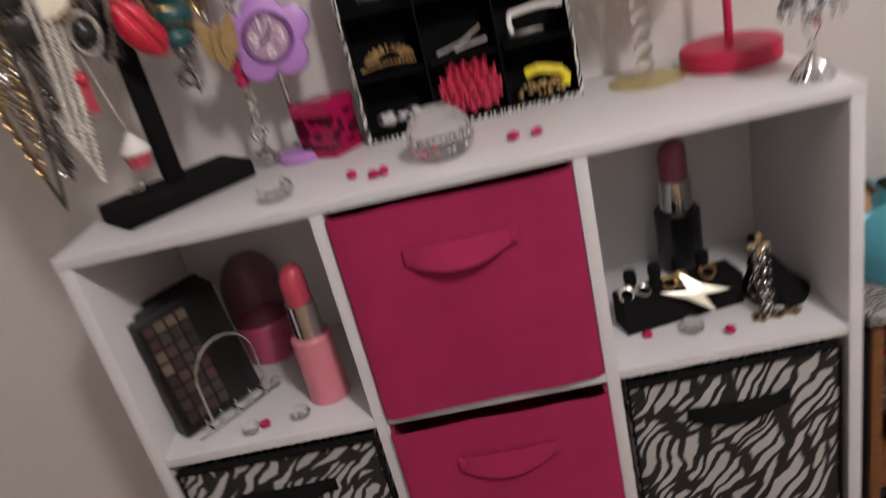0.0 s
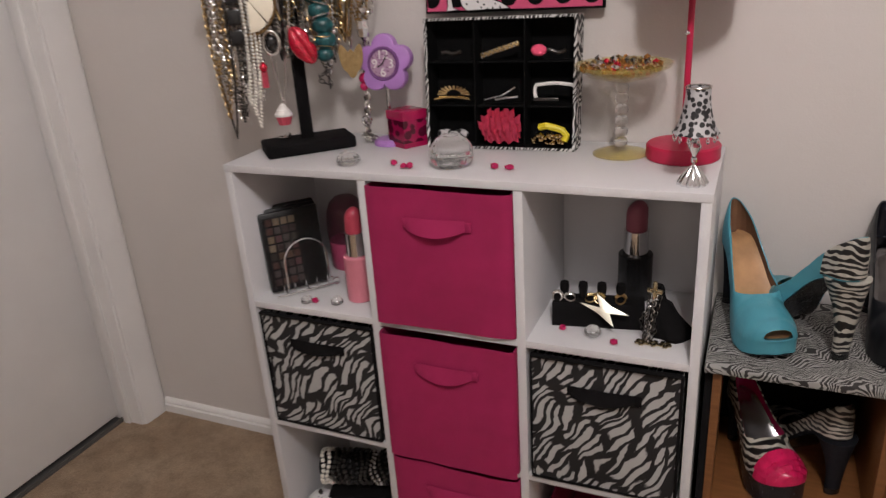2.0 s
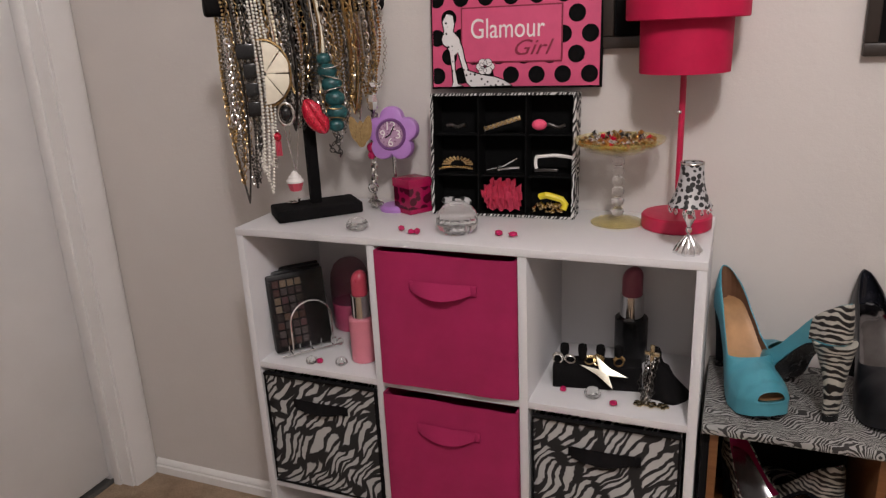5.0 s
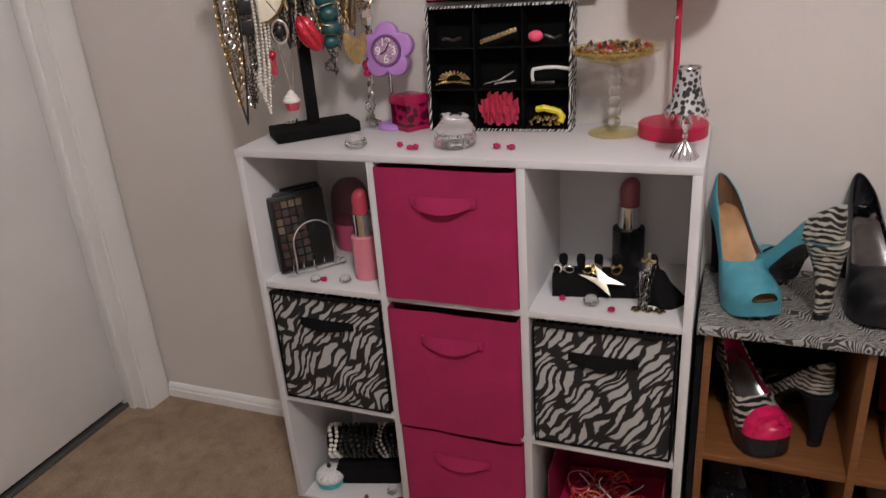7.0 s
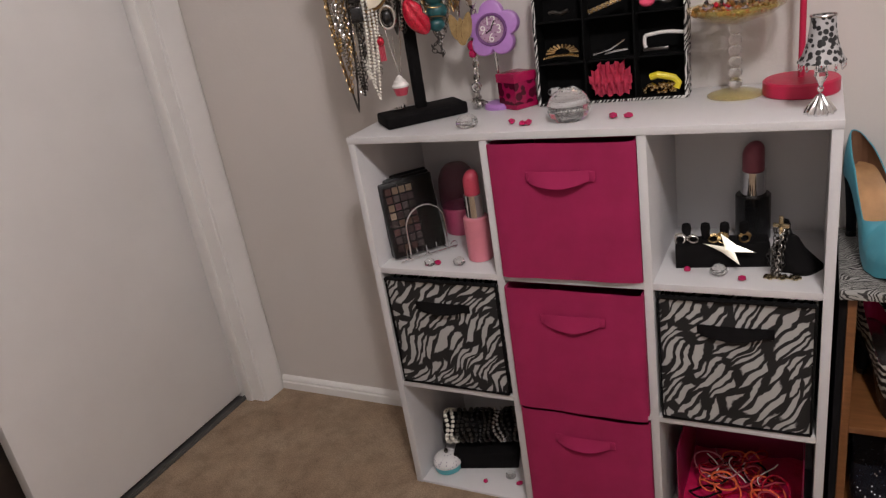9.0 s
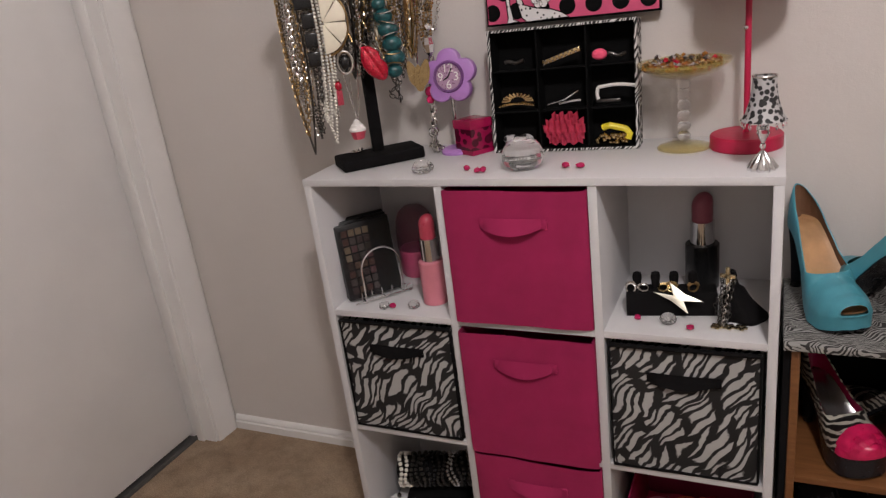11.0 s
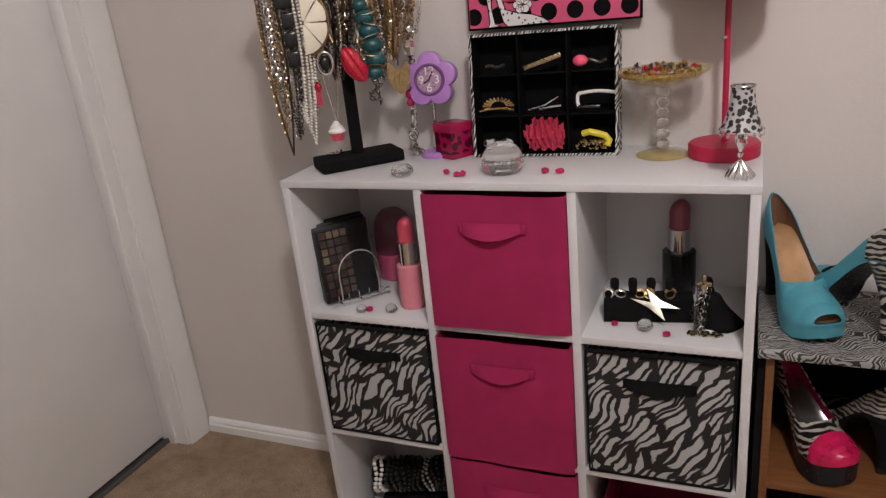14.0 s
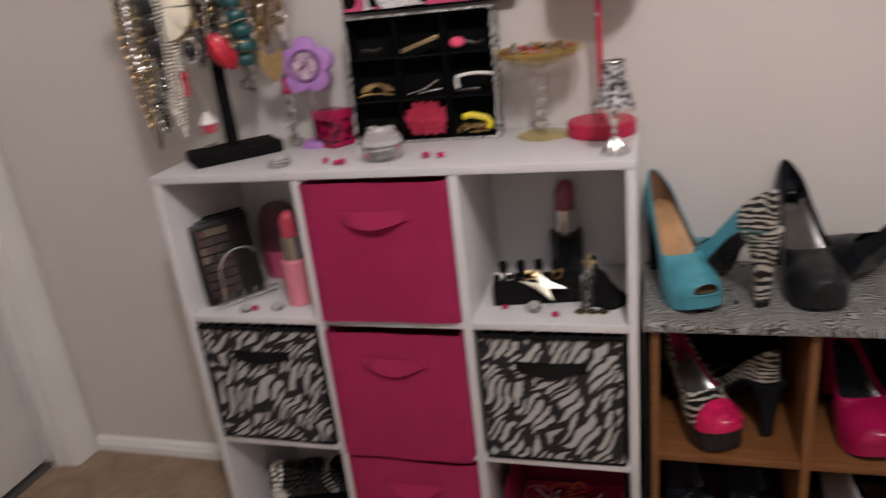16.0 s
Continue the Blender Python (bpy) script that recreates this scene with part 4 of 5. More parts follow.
crystal = thing("crystal_pendant", "large clear crystal pendant in silver", "pendant", front(0.124, 1.144, 0.02), "necklaces on the stand")
part("crystal", bm_lathe([(0, 0.022), (0.010, 0.014), (0.0135, 0.0), (0.010, -0.016), (0.0, -0.026)], 8), CHROME, crystal, smooth=0)
part("bead", bm_ball(0.009, (0.002, 0, 0.034), sub=1), CHROME, crystal, smooth=0)

leaf = thing("gold_leaf_pendant", "matte gold leaf pendant", "pendant", front(0.095, 1.080, 0.02), "necklaces on the stand")
for k in range(3):
    outline = [(0.011 * math.sin(a) * (1 - 0.25 * math.cos(a)), 0.028 * math.cos(a)) for a in np.linspace(0, 5.98, 16)]
    part("leaf", moved(bm_prism(outline, 0, 0.0016), pose((k - 1) * 0.012, -0.003 * k, 0.010 * abs(k - 1), 90, (k - 1) * 14, 0)), GOLD, leaf)

cherry = thing("charm_pendant", "small red charm with silver cap and red tassel", "pendant", front(-0.076, 1.090, 0.02), "necklaces on the stand")
part("charm", bm_ball(0.008, (0, 0, 0), (1, 1, 1.2), 2), RED_GEM, cherry)
part("cap", bm_ball(0.006, (0, 0, 0.012), (1, 1, 0.6), 2), SILVER, cherry)
for k in range(4):
    part("tassel", bm_tube([(0.003 * (k - 1.5), 0, -0.008 - 0.006 * j + 0) for j in range(6)], 0.0016, 5), ROSE, cherry)

ring_p = thing("ring_pendant", "oxidised silver ring pendant with dark stone", "pendant", front(-0.055, 1.134, 0.022), "necklaces on the stand")
part("ring", bm_tube([(0.015 * math.cos(a), -0.003, 0.021 * math.sin(a)) for a in np.linspace(0, math.tau, 24, endpoint=False)], 0.0038, 8, closed=True), SILVER, ring_p)
part("stone", bm_ball(0.011, (0, -0.003, 0), (1, 0.6, 1.4), 2), BLACK_PLASTIC, ring_p)

cup = thing("cupcake_pendant", "white and pink cupcake pendant on a fine chain", "pendant", front(-0.051, 0.995, 0.020), "necklaces on the stand")
part("cup", bm_lathe([(0, -0.017), (0.011, -0.017), (0.016, 0.0), (0.0, 0.0)], 20, lambda a, r, z: (r * (1 + 0.05 * math.cos(a * 10)), z)), ROSE, cup, "pink pleated cup")
part("frosting", bm_lathe([(0.0172, 0.0), (0.0175, 0.004), (0.0135, 0.009), (0.013, 0.012), (0.008, 0.016), (0.0065, 0.020), (0.0, 0.025)], 20), WHITE_PLASTIC, cup, "white swirled frosting")
part("chain", bm_tube([(0, 0, 0.025 + 0.012 * k) for k in range(8)], 0.0008, 5), SILVER, cup)

brooch = thing("finger_ring", "silver ring with a clear stone on black velvet", "ring", pose(0.070, 0.115, ZT + 0.0262, 0, 0, 30) @ Matrix.Scale(1.25, 4))
part("band", bm_tube([(0.009 * math.cos(a), 0.007 * math.sin(a), 0.003) for a in np.linspace(0, math.tau, 20, endpoint=False)], 0.0017, 6, closed=True), SILVER, brooch)
part("stone", bm_ball(0.005, (0.008, 0, 0.006), sub=1), CHROME, brooch, smooth=0)

longc = thing("heavy_chain", "long heavy silver chain with clasp reaching the cabinet top", "necklace", group="necklaces on the stand")
p0 = MID + AX * 0.150 + NORMAL * 0.022
part("chain", chain_links([(p0.x - 0.030 * k / 24, p0.y - 0.010 * k / 24, BAR_Z + 0.01 - (BAR_Z - ZT) * k / 24.6) for k in range(25)], 0.0058, 0.0019), SILVER, longc)
q0 = Vector((p0.x - 0.027, p0.y - 0.009, 0))
part("clasp", bm_tube([(q0.x + 0.010 * math.cos(a), q0.y - 0.006, 0.958 + 0.010 * math.sin(a)) for a in np.linspace(0, 5.4, 16)], 0.0028, 7), CHROME, longc)
part("charm", joined(bm_ball(0.010, (q0.x, q0.y - 0.004, 1.045), (1, 0.8, 1.1), 2), bm_ball(0.009, (q0.x, q0.y - 0.004, 1.028), (1, 0.8, 1), 2)), PINK_STONE, longc, "black and pink bead")
heap = [(q0.x + rnd.uniform(-0.011, 0.013), q0.y + rnd.uniform(-0.016, 0.008), ZT + 0.005 + abs(rnd.gauss(0, 0.010))) for _ in range(26)]
part("links", chain_links(heap, 0.0048, 0.0016), SILVER, longc)

# ---------------------------------------------------------------- flower clock
clock = thing("flower_clock", "lavender flower-shaped desk clock on a silver stem", "clock", pose(0.267, 0.212, ZT, 0, 0, 8))
part("base", bm_lathe([(0.0, 0.0), (0.036, 0.0), (0.036, 0.006), (0.030, 0.011), (0.0, 0.013)], 28), LAVENDER, clock)
part("stem", bm_tube([(0.0, 0.004, 0.012), (0.0, 0.004, 0.12)], 0.0042, 10), CHROME, clock)
petals = []
for a in np.linspace(0, math.tau, 96, endpoint=False):
    r = 0.042 + 0.0165 * abs(math.cos(2.5 * a)) ** 0.75
    petals.append((r * math.cos(a + math.pi / 2), r * math.sin(a + math.pi / 2)))
CZC = 1.073 - ZT
head = part("flower", moved(bm_prism(petals, -0.012, 0.010, 0.006), pose(0, 0, CZC, 84, 0, 0)), LAVENDER, clock)
part("face", moved(bm_lathe([(0.0, 0.0112), (0.0265, 0.0112), (0.0268, 0.0105)], 36), pose(0, 0, CZC, 84, 0, 0)), CLOCK_FACE, head, "mauve face with pale numerals")
part("bezel", moved(bm_lathe([(0.027, 0.010), (0.0275, 0.0135), (0.031, 0.014), (0.0335, 0.010)], 36), pose(0, 0, CZC, 84, 0, 0)), plain("dark_lilac_plastic", (0.16, 0.06, 0.20), 0.3, bump=0.02), head)
for word, dx, dy in (("12", 0, 0.010), ("3", 0.017, -0.008), ("6", 0, -0.024), ("9", -0.017, -0.008)):
    text("numeral", word, 0.025, WHITE_PLASTIC, head, pose(0, 0, CZC, 84, 0, 0) @ pose(dx, dy, 0.0118), depth=0.0003)
for ang, ln in ((-25, 0.019), (120, 0.013)):
    part("pointer", moved(bm_box((-0.0012, 0, 0.0122), (0.0012, ln, 0.0130)), pose(0, 0, CZC, 84, 0, 0) @ pose(0, 0, 0, 0, 0, ang)), BLACK_PLASTIC, head)

# ---------------------------------------------------------------- magenta box
mbox = thing("trinket_box", "glossy magenta square trinket box with dark spots", "box", pose(0.310, 0.204, ZT, 0, 0, 14))
square = [(0.040 * math.cos(radians(90 * k)), 0.036 * math.sin(radians(90 * k))) for k in range(4)]
part("body", bm_prism(square, 0, 0.055), BOX_DOTS, mbox, "spotted magenta body")
part("lid", bm_prism([(x * 1.06, y * 1.06) for x, y in square], 0.0555, 0.074, 0.002), MAGENTA_PATENT, mbox)
part("foot", bm_prism([(x * 1.04, y * 1.04) for x, y in square], 0.0005, 0.010), MAGENTA_PATENT, mbox)

# ---------------------------------------------------------------- tray of hair clips
TW, TH, TD = 0.294, 0.246, 0.058
tray = thing("compartment_tray", "black nine-compartment tray with zebra-striped edges, leaning on the wall", "tray", pose(0.507, 0.197, ZT + 0.0004, -5.0, 0, 2.5))
part("back_panel", bm_box((-TW / 2, TD - 0.003, 0), (TW / 2, TD, TH)), BLACK_PAPER, tray)
for x, o in ((-TW / 2, -0.0008), (TW / 2 - 0.005, 0.0052)):
    part("side_panel", bm_box((x, 0.0, 0), (x + 0.005, TD - 0.0035, TH)), BLACK_PAPER, tray)
    part("edge_strip", bm_box((x, -0.0016, 0), (x + 0.005, -0.0002, TH)), ZEBRA_TRIM, tray, "zebra-printed edging")
    part("outer_skin", bm_box((x + o, -0.0016, 0), (x + o + 0.0006, TD, TH)), ZEBRA_TRIM, tray, "zebra-printed outside")
for z, o in ((0.0, -0.0004), (TH - 0.005, 0.0052)):
    part("side_panel", bm_box((-TW / 2 + 0.0055, 0, z), (TW / 2 - 0.0055, TD - 0.0035, z + 0.005)), BLACK_PAPER, tray)
    part("edge_strip", bm_box((-TW / 2 + 0.0055, -0.0016, z), (TW / 2 - 0.0055, -0.0002, z + 0.005)), ZEBRA_TRIM, tray, "zebra-printed edging")
for k in (1, 2):
    part("divider", bm_box((-TW / 2 + k * TW / 3 - 0.0015, 0.004, 0.0055), (-TW / 2 + k * TW / 3 + 0.0015, TD - 0.004, TH - 0.0055)), BLACK_PAPER, tray)
    for c in range(3):
        part("divider", bm_box((-TW / 2 + 0.0055 + c * TW / 3 + 0.001 * (c > 0), 0.004, k * TH / 3 - 0.0015), (-TW / 2 + (c + 1) * TW / 3 - 0.0056 + 0.003 * (c < 2), TD - 0.004, k * TH / 3 + 0.0015)), BLACK_PAPER, tray)
TRAY_M = tray.matrix_basis.copy()


def cell(c, r, dx=0.0, dz=0.004, y=0.016):
    """The floor of a compartment, c from the left, r from the bottom."""
    return TRAY_M @ pose(-TW / 2 + (c + 0.5) * TW / 3 + dx, y, r * TH / 3 + 0.0035 + dz)


G = "hair clips in the tray"
ob = thing("hair_clip", "small dark hair clip", "hair clip", cell(0, 2), G)
part("bar", bm_tube([(-0.020 + 0.005 * k, 0, 0.010 + 0.002 * math.sin(k)) for k in range(9)], 0.004, 8), GUNMETAL, ob)
ob = thing("hair_barrette", "gold barrette set with rhinestones", "hair clip", cell(1, 2, 0.002, 0.006) @ pose(0, 0, 0, 0, -17, 0), G)
part("bar", bm_box((-0.040, -0.005, 0.008), (0.040, 0.003, 0.018), 0.002), GOLD, ob)
bead_part("rhinestones", [(-0.036 + 0.0048 * k, -0.006, 0.010 + 0.006 * (k % 2)) for k in range(16)], [0.0026] * 16, CHROME, ob)
ob = thing("hair_clip", "dark clip with a hot pink rosette", "hair clip", cell(2, 2, -0.012), G)
part("rosette", bm_ball(0.014, (-0.012, -0.002, 0.012), (1.1, 0.6, 0.8), 2), CORAL, ob)
part("bar", bm_tube([(-0.004 + 0.006 * k, 0.002, 0.010 + 0.003 * math.sin(k)) for k in range(8)], 0.0035, 8), GUNMETAL, ob)
ob = thing("hair_comb", "braided gold hair comb", "hair clip", cell(0, 1, 0.004, 0.003), G)
for k in range(11):
    a = radians(10 + 16 * k)
    part("tooth", bm_tube([(0.016 * math.cos(a), -0.004, 0.014 + 0.010 * math.sin(a)), (0.034 * math.cos(a), -0.006, 0.012 + 0.020 * math.sin(a))], 0.0024, 6), GOLD, ob)
bead_part("beads", [(-0.038 + 0.005 * k, -0.009, 0.006 + 0.004 * abs(math.sin(k * 0.22))) for k in range(15)], [0.0034] * 15, GOLD, ob)
ob = thing("bobby_pins", "two silver bobby pins crossed", "hair clip", cell(1, 1, 0.002, 0.002), G)
part("pin", bm_tube([(-0.034, -0.004, 0.006), (0.0, -0.004, 0.014), (0.028, -0.004, 0.030)], 0.0022, 6), CHROME, ob)
part("pin", bm_tube([(-0.010, -0.008, 0.006), (0.012, -0.008, 0.010), (0.034, -0.008, 0.012)], 0.0022, 6), CHROME, ob)
ob = thing("headband", "white and silver headband", "headband", cell(2, 1, 0.004, 0.002), G)
part("band", bm_tube([(-0.030 + 0.004 * math.cos(a), -0.006, 0.022 + 0.012 * math.sin(a)) for a in np.linspace(4.4, 1.8, 8)] + [(-0.026 + 0.008 * k, -0.006, 0.034 + 0.003 * math.sin(k / 2.4)) for k in range(1, 9)], 0.0034, 8), WHITE_PLASTIC, ob)
part("comb", bm_box((-0.038, -0.004, 0.004), (0.010, 0.004, 0.010), 0.002), GUNMETAL, ob)
ob = thing("hair_bow", "white polka-dot hair bow", "hair clip", cell(0, 0, 0.000, 0.003), G)
for s in (-1, 1):
    part("loop", bm_ball(0.014, (s * 0.016, -0.004, 0.020), (1.2, 0.5, 0.7), 2), DALMATIAN, ob)
part("knot", bm_ball(0.006, (0, -0.008, 0.020), sub=2), DALMATIAN, ob)
ob = thing("flower_clip", "coral pink ruffled fabric flower clip", "hair clip", cell(1, 0, 0.002, 0.004, 0.008), G)
prnd = random.Random(3)
for k in range(5):
    zc, wd, yy = 0.006 + 0.0115 * k, (0.034, 0.040, 0.042, 0.038, 0.028)[k], -0.016 + 0.004 * abs(k - 2)
    bm = bm_grid(lambda u, v: ((u - 0.5) * 2 * wd, yy + 0.0055 * math.sin(40 * u + 2 * k) * (0.4 + v) - 0.004 * v + 0.010 * (2 * u - 1) ** 2, zc + 0.017 * v + 0.003 * math.sin(23 * u + k)), 64, 5)
    bmesh.ops.solidify(bm, geom=bm.faces[:], thickness=0.0009)
    part("ruffle", bm, CORAL, ob, smooth=75)
ob = thing("hair_bow", "gold clip with a yellow ribbon bow", "hair clip", cell(2, 0, 0.002, 0.003), G)
part("ribbon", bm_tube([(-0.022, -0.006, 0.036), (-0.008, -0.012, 0.040), (0.008, -0.010, 0.036), (0.022, -0.010, 0.032), (0.030, -0.010, 0.022), (0.026, -0.012, 0.012)], 0.0065, 8), YELLOW, ob)
bead_part("gold_beads", [(prnd.uniform(-0.036, 0.030), -0.008 + prnd.uniform(-0.004, 0.006), prnd.uniform(0.006, 0.022)) for _ in range(40)], [prnd.uniform(0.003, 0.006) for _ in range(40)], GOLD, ob)["kind"] = "stuff"

# ---------------------------------------------------------------- sign
SW, SH = 0.349, 0.205
sign = thing("wall_sign", "pink polka-dot sign lettered Glamour Girl, standing on the tray", "sign", pose(0.518, 0.262, ZT + TH + 0.004, -4, 0, 0.6))
part("board", bm_box((-SW / 2, 0, 0), (SW / 2, 0.014, SH), 0.0015), BLACK_PAPER, sign)
part("print", bm_box((-SW / 2 + 0.004, -0.0015, 0.004), (SW / 2 - 0.004, -0.0002, SH - 0.004)), SIGN_PINK, sign)
dots = bmesh.new()
for j in range(6):
    for i in range(8):
        cx, cz = 0.152 - 0.052 * i - (0.026 if j % 2 else 0.0), 0.026 + 0.0375 * j
        if abs(cx) > SW / 2 - 0.002 or cz > SH - 0.002:
            continue
        ring = [(cx + 0.0165 * math.cos(a), cz + 0.0165 * math.sin(a)) for a in np.linspace(0, math.tau, 32, endpoint=False)]
        dots.faces.new([dots.verts.new((max(-SW / 2 + 0.005, min(SW / 2 - 0.005, x)), -0.0021, max(0.005, min(SH - 0.005, z)))) for x, z in ring])
part("polka_dots", dots, BLACK_PAPER, sign, smooth=0)
part("panel_border", bm_box((-0.108, -0.0030, 0.050), (0.099, -0.0018, 0.158)), SIGN_DARK, sign)
part("panel", bm_box((-0.105, -0.0040, 0.053), (0.096, -0.0032, 0.155)), SIGN_PINK, sign, "plain pink lettered panel")
text("lettering", "Glamour", 0.047, WHITE_PLASTIC, sign, pose(-0.012, -0.0045, 0.098, 90, 0, 0) @ Matrix.Diagonal((0.90, 1.15, 1, 1)))
text("lettering", "Girl", 0.042, SIGN_DARK, sign, pose(0.035, -0.0045, 0.064, 90, 0, 0) @ Matrix.Diagonal((1.15, 1, 1, 1)), shear=0.4)
MOTIF = [(-0.146, 0.087), (-0.150, 0.098), (-0.144, 0.115), (-0.148, 0.132), (-0.138, 0.148), (-0.124, 0.144), (-0.121, 0.127), (-0.124, 0.113), (-0.112, 0.101), (-0.104, 0.079), (-0.100, 0.059), (-0.092, 0.036),
         (-0.073, 0.030), (-0.059, 0.027), (-0.036, 0.023), (-0.017, 0.016), (0.0, 0.005), (-0.087, 0.003), (-0.097, 0.012), (-0.107, 0.046), (-0.115, 0.072), (-0.122, 0.066), (-0.121, 0.038), (-0.115, 0.010),
         (-0.103, 0.005), (-0.129, 0.003), (-0.126, 0.014), (-0.129, 0.045), (-0.133, 0.073), (-0.138, 0.083)]
part("shoe_print", moved(bm_prism(MOTIF, 0, 0.0006), pose(0, -0.0042, 0, 90, 0, 0)), FINE_DOTS, sign, "white spotted shoe motif", smooth=0)
part("shoe_outline", bm_tube([(x, -0.0049, z) for x, z in MOTIF], 0.0011, 5, closed=True), BLACK_PAPER, sign, "black outline of the shoe motif", smooth=0)
for k in range(6):
    a = math.tau * k / 6
    loop = [(-0.056 + 0.0085 * math.cos(t) + 0.011 * math.cos(a), 0.043 + 0.0075 * math.sin(t) + 0.009 * math.sin(a)) for t in np.linspace(0, 5.98, 14)]
    petal = part("flower_petal", moved(bm_prism(loop, 0, 0.0008), pose(0, -0.0056 - 0.0002 * k, 0, 90, 0, 0)), FINE_DOTS, sign, smooth=0)
    part("petal_line", bm_tube([(x, -0.0064 - 0.0002 * k, z) for x, z in loop], 0.0006, 4, closed=True), BLACK_PAPER, petal, smooth=0)

# ---------------------------------------------------------------- pictures on the wall
def picture(x0, x1, z0, z1, label):
    ob = thing("picture_frame", label, "picture frame", pose(0, BACK - 0.020, 0))
    for lo, hi in (((x0, 0, z0), (x1, 0.019, z0 + 0.022)), ((x0, 0, z1 - 0.022), (x1, 0.019, z1)), ((x0, 0, z0 + 0.0222), (x0 + 0.022, 0.019, z1 - 0.0222)), ((x1 - 0.022, 0, z0 + 0.0222), (x1, 0.019, z1 - 0.0222))):
        part("rail", bm_box(lo, hi, 0.003), FRAME_BROWN, ob)
    part("print", bm_box((x0 + 0.0225, 0.010, z0 + 0.0225), (x1 - 0.0225, 0.015, z1 - 0.0225)), BLACK_PAPER, ob)


picture(0.690, 0.905, 1.231, 1.52, "dark brown framed picture hanging behind the lamp")
picture(1.128, 1.343, 1.206, 1.52, "dark brown framed picture hanging over the shoe rack")

# ---------------------------------------------------------------- diamonds and stones
def gem(r, height, mat, label, m, facets=10, name="glass_gem", group="glass gems"):
    prof_ = [(0.0, 0.0), (r * 0.62, 0.0), (r * 0.90, height * 0.16), (r, height * 0.34), (r * 0.97, height * 0.52), (r * 0.86, height * 0.70), (r * 0.66, height * 0.86), (r * 0.38, height * 0.97), (0.0, height)]
    return solid(name, bm_lathe(prof_, facets), mat, label, "gem", m, group, smooth=0)


gem(0.041, 0.060, CRYSTAL, "large clear faceted glass diamond on the cabinet top", pose(0.460, 0.072, ZT, 0, 0, 9), 18)
gem(0.023, 0.026, CRYSTAL, "small clear faceted glass gem", pose(0.259, 0.046, ZT, 0, 0, 20), 9)
srnd = random.Random(21)


def pebble(x, y, z, r=0.0075, mat=None, label="small hot pink acrylic stone"):
    bm = bm_ball(r, (0, 0, r * 0.72), (srnd.uniform(0.9, 1.35), srnd.uniform(0.8, 1.1), srnd.uniform(0.7, 0.85)), 1)
    for v in bm.verts:
        v.co += Vector((srnd.uniform(-1, 1), srnd.uniform(-1, 1), 0)) * r * 0.14
    lowest = min(v.co.z for v in bm.verts)
    moved(bm, Matrix.Translation((0, 0, -lowest)))
    return solid("acrylic_stone", bm, mat or PINK_STONE, label, "stone", pose(x, y, z, 0, 0, srnd.uniform(0, 180)), "scattered acrylic stones", smooth=0)


Z1 = 2 * PITCH + TS + 0.0004
Z0 = TS + 0.0004
for x, y in ((0.350, 0.056), (0.377, 0.041), (0.389, 0.042), (0.5435, 0.066), (0.5715, 0.065)):
    pebble(x, y, ZT)
for x, y in ((0.150, 0.030), (0.667, 0.060), (0.765, 0.034)):
    pebble(x, y, Z1)
for x, y in ((0.178, 0.035), (0.262, 0.050)):
    pebble(x, y, Z0)
for x, y, z, r in ((0.132, 0.026, Z1, 0.013), (0.198, 0.038, Z1, 0.014), (0.724, 0.055, Z1, 0.016), (0.232, 0.070, Z0, 0.014)):
    gem(r, r * 1.25, CRYSTAL, "small clear faceted glass gem on a shelf", pose(x, y, z, 0, 0, srnd.uniform(0, 60)), 8)

# ---------------------------------------------------------------- pedestal dish with beads
dish = thing("pedestal_dish", "amber glass pedestal dish with a twisted clear stem", "dish", pose(0.738, 0.206, ZT))
part("foot", bm_lathe([(0.0, 0.004), (0.018, 0.010), (0.045, 0.005), (0.050, 0.002), (0.050, 0.0), (0.0, 0.0)], 40), AMBER_GLASS, dish)
knobs = []
for k in range(6):
    knobs.append(bm_ball(0.0125, (0, 0, 0.022 + 0.0195 * k), (1, 1, 0.86), 2))
for knob in knobs:
    part("stem_knob", knob, GLASS, dish, "clear glass knob of the stem")
part("bowl", bm_lathe([(0.0, 0.127), (0.016, 0.128), (0.030, 0.133), (0.062, 0.141), (0.083, 0.156), (0.085, 0.162), (0.082, 0.161), (0.060, 0.146), (0.028, 0.138), (0.0, 0.136)], 44), AMBER_GLASS, dish)
brnd = random.Random(9)
for name_, mat_, n_ in (("amber_beads", AMBER, 46), ("gold_beads", GOLD, 56), ("red_beads", RED_GEM, 18), ("clear_beads", CHROME, 40)):
    cs, rs = [], []
    for _ in range(n_):
        a, rr = brnd.uniform(0, math.tau), 0.070 * math.sqrt(brnd.random())
        cs.append((0.738 + rr * math.cos(a), 0.206 + rr * math.sin(a), ZT + 0.1445 + 0.010 * (rr / 0.07) ** 2 + brnd.uniform(0, 0.009)))
        rs.append(brnd.uniform(0.004, 0.0085))
    tagged(new("loose_beads", bead_mesh("loose_beads", cs, rs, mat_)), name_.replace("_", " ").capitalize() + " heaped loose in the glass dish", "beads", "beads in the dish", "stuff")

